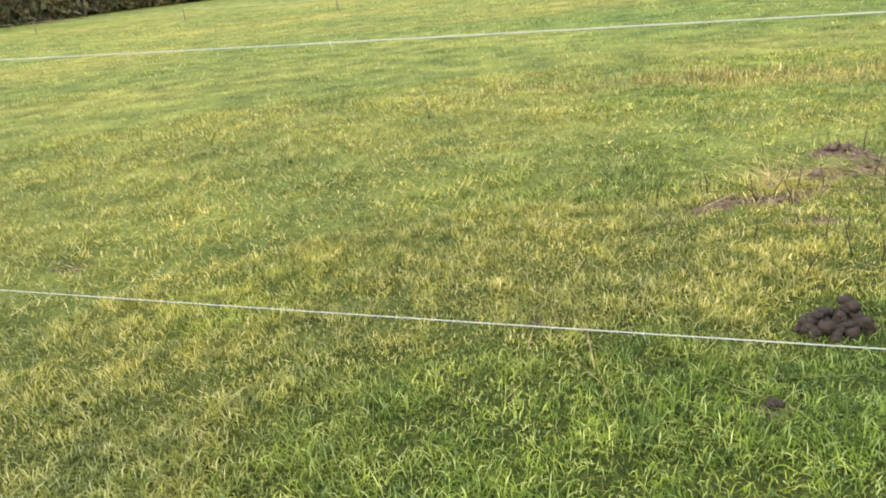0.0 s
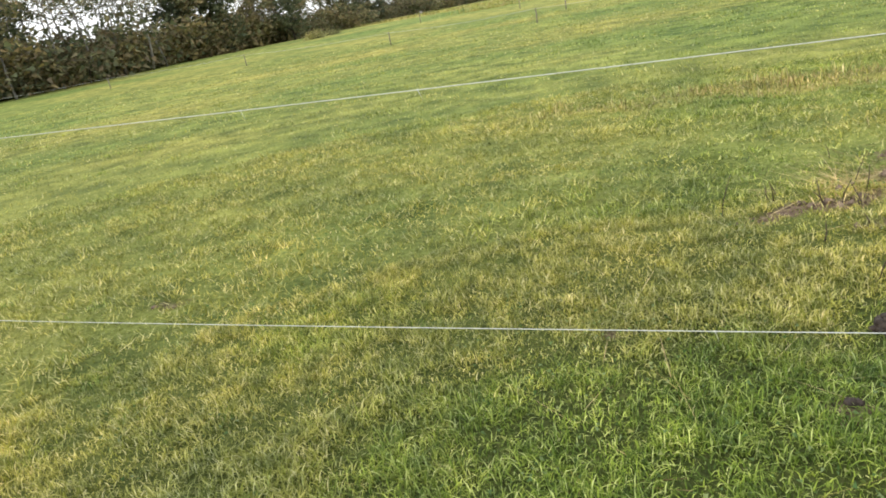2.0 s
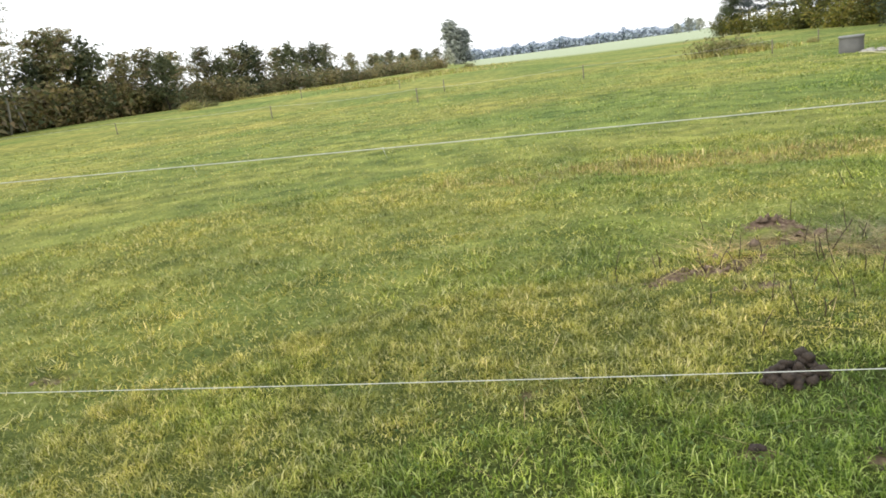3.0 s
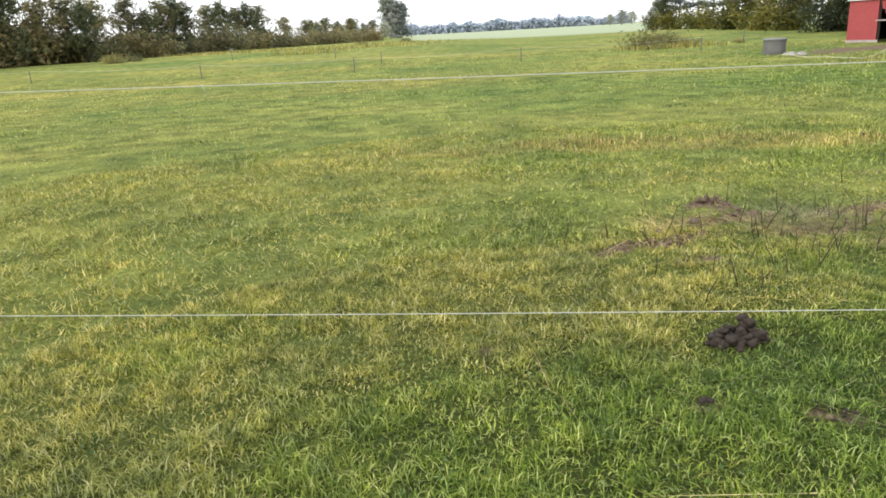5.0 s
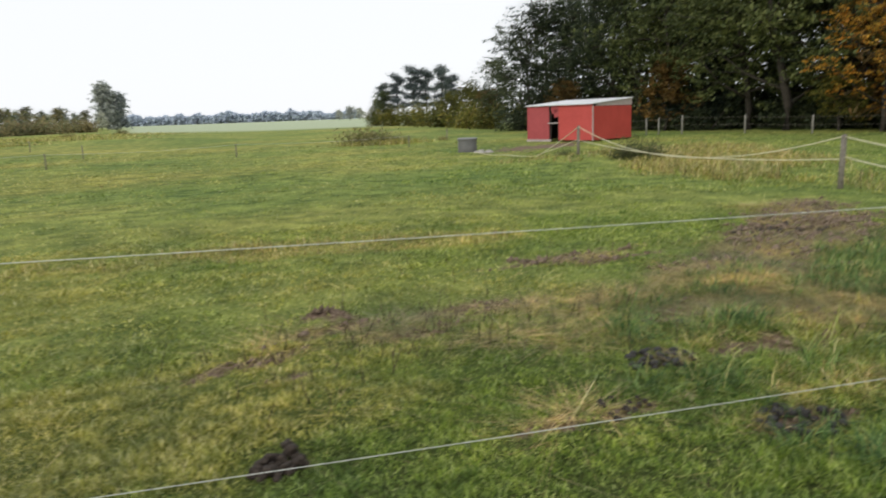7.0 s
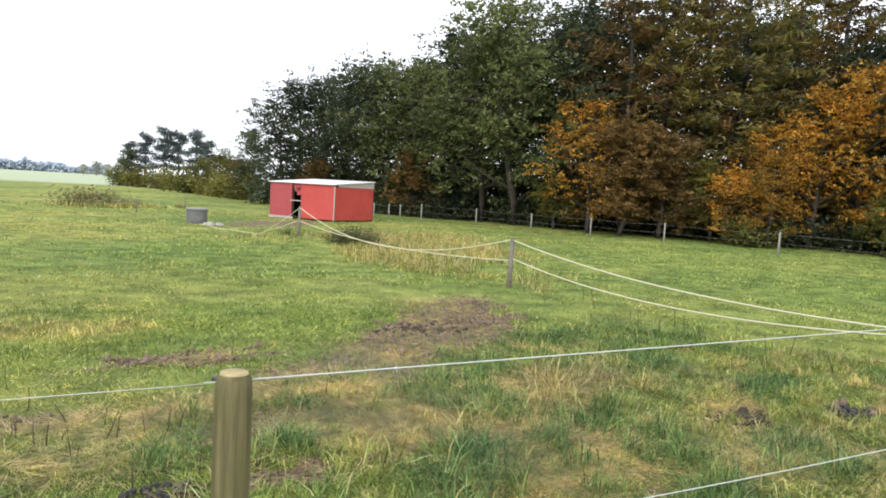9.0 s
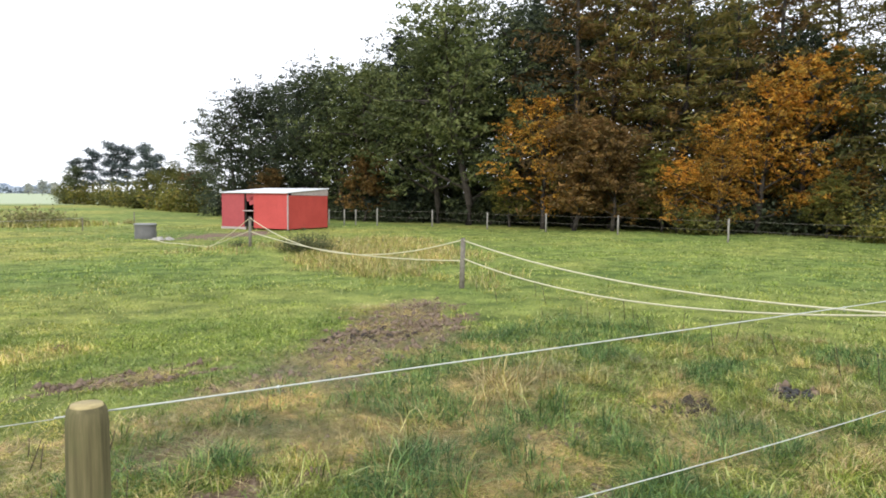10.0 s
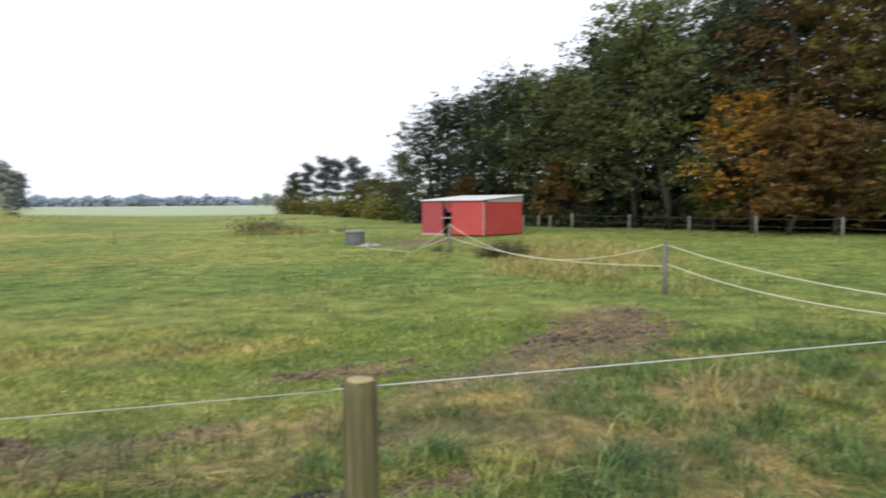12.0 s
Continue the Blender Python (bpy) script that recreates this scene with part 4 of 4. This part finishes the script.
def dung_heap(x, y, n, spread, size, material, label, seed):
    r = random.Random(seed)
    heap = empty("dung_heap", at(x, y))
    placed = []
    for k in range(n):
        a, q = r.uniform(0, 2 * math.pi), spread * math.sqrt(r.random())
        s = size * r.uniform(0.7, 1.15)
        px, py = math.cos(a) * q, math.sin(a) * q * 0.75
        pz = s * 0.45
        for ox, oy, oz, os in placed:
            gap = math.hypot(px - ox, py - oy)
            if gap < (s + os) * 0.62:
                pz = max(pz, oz + (s + os) * 0.42 * (1 - gap / (s + os)))
        placed.append((px, py, pz, s))
        bm = bmesh.new()
        bmesh.ops.create_icosphere(bm, subdivisions=2, radius=s)
        off = Vector((r.uniform(-9, 9), r.uniform(-9, 9), r.uniform(-9, 9)))
        for v in bm.verts:
            v.co *= 1 + 0.5 * noise.noise(v.co * (1.6 / s) + off)
            v.co.z *= 0.78
        ob = part("lump", bm, material, heap)
        ob.matrix_basis = Matrix.Translation((px, py, pz)) @ pose(0, 0, 0, r.uniform(-30, 30), r.uniform(-30, 30), r.uniform(0, 360))
    tagged(heap, label, "dung heap")


dung_heap(1.19, 2.14, 52, 0.115, 0.025, M_DUNG, "heap of dark brown horse droppings on the grass", 1)
dung_heap(3.41, 2.09, 40, 0.22, 0.024, M_DUNG_DARK, "scattered heap of blackish droppings in the grass", 2)
dung_heap(3.32, 1.185, 40, 0.22, 0.024, M_DUNG_DARK, "scattered heap of blackish droppings in the grass", 3)
dung_heap(1.143, 1.484, 10, 0.09, 0.010, M_DUNG, "small crumbled heap of dark soil", 4)
dung_heap(2.76, 1.74, 16, 0.16, 0.017, M_DUNG, "small crumbled heap of dark soil", 5)
dung_heap(7.30, 0.61, 44, 0.3, 0.03, M_DUNG, "crumbled heap of brown soil in the grass", 6)
dung_heap(0.81, 1.69, 4, 0.03, 0.016, M_DUNG, "small crumbled heap of dark soil", 7)
dung_heap(7.7, 4.3, 36, 0.6, 0.035, M_DUNG, "clods of churned brown soil", 8)
dung_heap(8.14, 0.03, 30, 0.22, 0.026, M_DUNG_DARK, "scattered heap of blackish droppings in the grass", 9)


# ---- grass ----
def blades(x, y, height, width, lean, dry, r):
    """Bent, tapered blades as arrays: five points, a quad and a tip each."""
    n = len(x)
    a = r.uniform(0, 2 * math.pi, n)
    b = a + r.uniform(0.6, 2.5, n)
    lx, ly = np.cos(a) * lean * height, np.sin(a) * lean * height
    wx, wy = np.cos(b) * width / 2, np.sin(b) * width / 2
    z = land(x, y) - 0.004
    up = height / np.sqrt(1 + lean ** 2)
    v = np.empty((n, 5, 3))
    v[:, 0] = np.stack([x - wx, y - wy, z], -1)
    v[:, 1] = np.stack([x + wx, y + wy, z], -1)
    v[:, 2] = np.stack([x + lx * 0.4 + wx * 0.8, y + ly * 0.4 + wy * 0.8, z + up * 0.66], -1)
    v[:, 3] = np.stack([x + lx * 0.4 - wx * 0.8, y + ly * 0.4 - wy * 0.8, z + up * 0.66], -1)
    v[:, 4] = np.stack([x + lx, y + ly, z + up * (1 - 0.18 * np.minimum(lean, 1.6))], -1)
    return v.reshape(-1, 3), np.repeat(dry, 5)


def spikes(x, y, height, width, lean, dry, r):
    """Plain three-cornered blades, for grass farther off."""
    n = len(x)
    a = r.uniform(0, 2 * math.pi, n)
    b = a + r.uniform(0.6, 2.5, n)
    wx, wy = np.cos(b) * width * 0.62, np.sin(b) * width * 0.62
    z = land(x, y) - 0.004
    v = np.empty((n, 3, 3))
    v[:, 0] = np.stack([x - wx, y - wy, z], -1)
    v[:, 1] = np.stack([x + wx, y + wy, z], -1)
    v[:, 2] = np.stack([x + np.cos(a) * lean * height, y + np.sin(a) * lean * height, z + height / np.sqrt(1 + lean ** 2)], -1)
    return v.reshape(-1, 3), np.repeat(dry, 3)


def grass_object(name, label, sets, r, far=False):
    vs, ds = zip(*[(spikes if far else blades)(*s, r) for s in sets])
    verts, dry = np.concatenate(vs), np.concatenate(ds)
    if far:
        faces = [np.arange(len(verts)).reshape(-1, 3)]
    else:
        i = np.arange(len(verts) // 5)[:, None] * 5
        faces = [i + [0, 1, 2, 3], i + [3, 2, 4]]
    me = array_mesh(name, verts, faces, M_GRASS, [("dry", dry)])
    tagged(new(name, me), label, "grass", kind="stuff")


def scatter(n, r0, r1, a0, a1, r, power=1.0):
    d = np.sqrt(r.uniform(r0 ** 2, r1 ** 2, n)) if power == 1 else r0 * (r1 / r0) ** r.uniform(0, 1, n)
    a = np.radians(r.uniform(a0, a1, n))
    return 1 + d * np.sin(a), -1 + d * np.cos(a), d


def dryness(x, y, r):
    aa = np.degrees(np.arctan2(x - 1, y + 1))
    rr = np.hypot(x - 1, y + 1)
    base = 0.14 + 0.9 * turf_bands(x, y) + 1.2 * (fbm(x, y, 0.75, 51) - 0.45) + 0.8 * (fbm(x, y, 3.2, 52) - 0.5) + 0.44 * smooth(14, -12, aa) + 0.24 * smooth(2.6, 4.4, rr) * smooth(46, 30, aa) * (0.45 + 0.55 * smooth(20, 4, aa)) - 0.26 * smooth(22, 42, aa)
    base = base + 1.6 * (0.47 - fbm(x, y, 1.5, 97)) * smooth(42, 58, aa) * smooth(11, 9, rr)
    base = base - 0.35 * np.exp(-((x - 0.2) ** 2 / 0.9 + (y - 1.7) ** 2 / 0.5))
    d = np.clip(base + r.normal(0, 0.13, len(x)), 0, 0.55)
    bleached = r.uniform(0, 1, len(x)) < np.maximum(0.48 * straw_at(x, y), 0.72 * standing_at(x, y))
    return np.clip(np.where(bleached, r.normal(0.8, 0.15, len(x)), d), 0, 1)


def build_grass():
    r = np.random.default_rng(61)
    near, beyond = [], []
    for n, r0, r1, a0, a1, h, w in ((400000, 1.0, 4.8, -63, 80, 0.034, 0.0038), (300000, 4.8, 9.8, -52, 108, 0.040, 0.0066), (50000, 1.8, 6.0, 80, 112, 0.06, 0.008), (14000, 0.4, 9.0, 108, 298, 0.06, 0.014), (10000, 0.1, 1.1, -180, 180, 0.05, 0.008)):
        x, y, d = scatter(n, r0, r1, a0, a1, r)
        tuft = smooth(0.3, 0.68, fbm(x, y, 7.5, 73, 2))
        keep = r.uniform(0, 1, n) > np.maximum(soil_at(x, y) * 0.95, 0.40 * (1 - tuft) + 0.45 * smooth(50, 64, np.degrees(np.arctan2(x - 1, y + 1))) * smooth(2.8, 3.6, d))
        x, y, tuft = x[keep], y[keep], tuft[keep]
        k = len(x)
        rough = fbm(x, y, 1.3, 71)
        height = h * r.uniform(0.45, 1.4, k) * (0.55 + 0.9 * rough) * (0.7 + 0.65 * tuft)
        (near if r1 < 4.9 and r0 == 1.0 else beyond).append((x, y, height, w * r.uniform(0.6, 1.4, k), r.uniform(0.3, 1.5 if r1 < 4.9 else 1.9, k), dryness(x, y, r)))
    grass_object("grass", "short grazed pasture grass, green to yellow", near, r)
    grass_object("grass", "short pasture grass beyond, green to yellow", beyond, r, True)
    x, y, d = scatter(110000, 9.3, 45, -48, 108, r, 0)
    keep = r.uniform(0, 1, len(x)) > soil_at(x, y)
    x, y, d = x[keep], y[keep], d[keep]
    k = len(x)
    stand = standing_at(x, y)
    grass_object("grass", "grass of the far pasture", [(x, y, (0.025 + 0.0010 * d + 0.28 * stand) * r.uniform(0.5, 1.4, k), 0.0009 * d * r.uniform(0.6, 1.3, k), r.uniform(0.3, 1.6, k), dryness(x, y, r))], r, True)


def build_tussocks():
    """Rank clumps of longer grass that the animals leave standing."""
    r = np.random.default_rng(62)
    px, py, d = scatter(2600, 2.7, 9.8, 36, 112, r)
    n = fbm(px, py, 1.5, 97)
    keep = (py < 3.4) & (px > 3.0) & (soil_at(px, py) < 0.4) & (r.uniform(0, 1, len(px)) < 0.25 + 0.75 * smooth(0.40, 0.56, np.abs(n - 0.47) * 4 + 0.3))
    px, py, n = px[keep], py[keep], n[keep]
    shade = np.where(n > 0.47, -smooth(0.45, 0.58, n) - 0.15, np.where(r.uniform(0, 1, len(px)) < 0.6, r.uniform(0.55, 1.0, len(px)), r.uniform(0.1, 0.4, len(px))))
    tall = np.where(n > 0.47, r.uniform(0.07, 0.20, len(px)), r.uniform(0.06, 0.16, len(px)))
    qx, qy, d = scatter(260, 2.2, 10, -45, 60, r)
    px, py, shade, tall = np.append(px, qx), np.append(py, qy), np.append(shade, r.uniform(-0.4, 0.3, 260)), np.append(tall, r.uniform(0.03, 0.055, 260))
    for sx, sy, h, tone in ((4.7, 1.33, .28, -.8), (4.95, 1.45, .28, -.8), (4.5, 1.6, .26, .2), (3.95, 1.5, .22, -.7), (6.4, 1.7, .32, .8), (6.75, 1.95, .36, .85), (7.1, 1.9, .34, .8), (6.9, 2.2, .34, .85), (5.9, 1.8, .30, -.8), (5.4, 1.75, .28, .7),
                            (8.0, -0.9, .26, .8), (7.4, -0.6, .26, -.8), (5.2, .6, .24, -.8), (5.8, 0.2, .25, -.9), (6.6, -.3, .25, -.9), (3.6, 1.85, .2, .1), (6.1, 1.2, .28, -.8), (6.6, 1.35, .30, -.8), (7.4, 1.4, .28, .7), (4.2, 1.1, .26, -.8), (3.9, .8, .26, -.7)):
        px, py, shade, tall = np.append(px, sx), np.append(py, sy), np.append(shade, tone), np.append(tall, h)
    m = 46
    x = np.repeat(px, m) + r.normal(0, 0.04, len(px) * m) * (1 + np.repeat(tall, m) * 6) * 0.7
    y = np.repeat(py, m) + r.normal(0, 0.04, len(px) * m) * (1 + np.repeat(tall, m) * 6) * 0.7
    h = np.repeat(tall, m) * r.uniform(0.5, 1.2, len(x))
    stray = r.uniform(0, 1, len(x)) < 0.1
    grass_object("grass_tussocks", "rank tussocks of longer grass in the pasture",
                 [(x, y, h, 0.0034 + 0.014 * h * r.uniform(0.5, 1.1, len(x)), r.uniform(0.3, 1.9, len(x)), np.where(stray, 0.7, np.repeat(shade, m) + r.normal(0, 0.12, len(x))))], r)
    # pale tufts along the old fence line and bleached standing grass
    px, py, d = scatter(9000, 4.5, 30, -20, 75, r)
    keep = r.uniform(0, 1, len(px)) < standing_at(px, py)
    px, py = px[keep], py[keep]
    x = np.repeat(px, 14) + r.normal(0, 0.09, len(px) * 14)
    y = np.repeat(py, 14) + r.normal(0, 0.09, len(px) * 14)
    h = r.uniform(0.10, 0.26, len(x)) * (0.5 + 0.5 * smooth(8, 13, np.hypot(x - 1, y + 1)))
    grass_object("dry_grass", "bleached standing meadow grass", [(x, y, h, 0.006 + 0.0004 * np.hypot(x, y), r.uniform(0.1, 0.8, len(x)), np.clip(r.normal(0.72, 0.16, len(x)), 0.3, 1))], r)


def build_rough_strip():
    """A strip of tall bleached grass before the field hedge."""
    r = np.random.default_rng(68)
    x, y, h = [], [], []
    for az, d, spread in ((-9.5, 88, 2.5), (-7.5, 90, 3), (-5.2, 82, 3), (-3.4, 86, 3), (-1.5, 74, 3.5), (0.6, 80, 4), (2.4, 72, 3), (4.0, 92, 4), (6.5, 100, 4), (-2.6, 64, 1.6), (23.6, 43.5, 1.3), (24.8, 44, 1.1)):
        px, py = polar(az, d)
        x.append(px + r.normal(0, spread, 900)), y.append(py + r.normal(0, spread * 0.5, 900)), h.append(r.uniform(0.12, 0.42, 900))
    x, y, h = np.concatenate(x), np.concatenate(y), np.concatenate(h)
    grass_object("dry_grass", "strip of tall bleached grass before the hedge", [(x, y, h, r.uniform(0.02, 0.045, len(x)), r.uniform(0.1, 0.9, len(x)), np.clip(r.normal(0.62, 0.2, len(x)), 0.1, 1))], r)


def build_clover():
    """Small round leaves of clover and dandelion in the turf."""
    r = np.random.default_rng(69)
    x, y, d = scatter(16000, 1.2, 6.5, -44, 90, r)
    keep = (fbm(x, y, 1.6, 87) > 0.5) & (soil_at(x, y) < 0.3)
    x, y, d = x[keep], y[keep], d[keep]
    centres = np.stack([x, y, land(x, y) + r.uniform(0.012, 0.034, len(x))], -1)
    v, f = leaf_sprays(centres, 0.008, r, 0.0, 1.0, 0.75)
    tagged(new("clover", array_mesh("clover", v, [f], L_CLOVER)), "small pale green clover and dandelion leaves in turf", "clover", kind="stuff")


def build_straw():
    r = np.random.default_rng(63)
    x, y, d = scatter(800000, 1.2, 11, -20, 112, r)
    keep = r.uniform(0, 1, len(x)) < straw_at(x, y) * 0.8 + 0.003
    x, y = x[keep][:30000], y[keep][:30000]
    nx, ny, d = scatter(260000, 2.0, 6.2, 5, 80, r)
    keep = r.uniform(0, 1, len(nx)) < straw_at(nx, ny) * 1.5 + 0.004
    x, y = np.append(x, nx[keep][:22000]), np.append(y, ny[keep][:22000])
    k = len(x)
    grass_object("straw", "straw and bleached stems lying on the ground", [(x, y, r.uniform(0.05, 0.16, k), r.uniform(0.0025, 0.006, k), r.uniform(1.6, 6, k), np.clip(r.normal(0.85, 0.16, k), 0.45, 1))], r, True)


def build_far_tufts():
    """Uneven tufts over the middle distance, some bleached, some rank and green."""
    r = np.random.default_rng(66)
    px, py, d = scatter(6500, 7.5, 34, -46, 106, r, 0)
    keep = (fbm(px, py, 0.8, 81) > 0.46) & (soil_at(px, py) < 0.5) & ((np.degrees(np.arctan2(px - 1, py + 1)) > 24) | (r.uniform(0, 1, len(px)) < 0.25))
    px, py, d = px[keep], py[keep], d[keep]
    m = 20
    tone = np.clip(0.08 + 1.5 * (fbm(px * 0.6, py, 0.5, 83) - 0.45) + r.normal(0, 0.15, len(px)), 0, 0.8)
    x = np.repeat(px, m) + r.normal(0, 1, len(px) * m) * (0.04 + 0.007 * np.repeat(d, m))
    y = np.repeat(py, m) + r.normal(0, 1, len(px) * m) * (0.04 + 0.007 * np.repeat(d, m))
    h = np.repeat(r.uniform(0.03, 0.10, len(px)), m) * r.uniform(0.6, 1.2, len(x))
    grass_object("grass_tufts", "uneven tufts of grass over the pasture", [(x, y, h, 0.0009 * np.repeat(d, m), r.uniform(0.3, 1.6, len(x)), np.repeat(tone, m))], r, True)


def build_clods():
    """Crumbs and clods of churned soil."""
    r = np.random.default_rng(67)
    x, y, d = scatter(160000, 1.2, 12, -40, 110, r)
    keep = r.uniform(0, 1, len(x)) < soil_at(x, y)
    x, y = x[keep][:3800], y[keep][:3800]
    n = len(x)
    s = 0.006 + np.clip(0.006 * np.hypot(x - 1, y + 1), 0.01, 0.045) * r.uniform(0, 1, n) ** 3
    c = np.stack([x, y, land(x, y) - 0.012 + 0.4 * s], -1)
    corners = np.array([(1, 0, 0), (0, 1, 0), (-1, 0, 0), (0, -1, 0), (0, 0, .8), (0, 0, -.8)], float)
    v = c[:, None] + corners[None] * s[:, None, None] * r.uniform(0.55, 1.4, (n, 6, 1)) + r.normal(size=(n, 6, 3)) * s[:, None, None] * 0.2
    tri = np.array([(0, 1, 4), (1, 2, 4), (2, 3, 4), (3, 0, 4), (1, 0, 5), (2, 1, 5), (3, 2, 5), (0, 3, 5)])
    f = (np.arange(n)[:, None, None] * 6 + tri[None]).reshape(-1, 3)
    tagged(new("soil_clods", array_mesh("soil_clods", v.reshape(-1, 3), [f], M_CLOD)), "crumbs and clods of churned brown soil", "soil", kind="stuff")


def build_stalks():
    """Dead dock stems that stand up out of the grass."""
    r = random.Random(64)
    bm = bmesh.new()
    for k in range(150):
        if k < 95:
            t = r.random()
            x, y = 1.2 + 2.6 * t + r.gauss(0, 0.25), 3.45 - 0.3 * t + r.gauss(0, 0.38)
        else:
            x, y = r.uniform(2.5, 9), r.uniform(0.8, 6)
        h = r.uniform(0.06, 0.2)
        base = at(x, y, -0.01)
        bend = Vector((r.gauss(0, 0.22), r.gauss(0, 0.22), 1))
        add_tube(bm, [base, base + bend * h * 0.5, base + bend * h + Vector((r.gauss(0, 0.01), r.gauss(0, 0.01), 0))], [0.0035, 0.003, 0.002], 4)
    for k in range(22):
        t = r.random()
        base = at(11.6 - 3.0 * t + r.gauss(0, 0.3), 6.0 - 8.2 * t + r.gauss(0, 0.5), -0.01)
        h = r.uniform(0.12, 0.36)
        bend = Vector((r.gauss(0, 0.18), r.gauss(0, 0.18), 1))
        add_tube(bm, [base, base + bend * h * 0.5, base + bend * h], [0.005, 0.004, 0.006 if k % 3 == 0 else 0.003], 4)
    ob = part("dead_stalks", bm, M_STALK)
    tagged(ob, "dark dead weed stalks standing in the grass", "weeds", kind="stuff")


build_grass()
build_tussocks()
build_rough_strip()
build_clover()
build_straw()
build_stalks()
build_far_tufts()
build_clods()
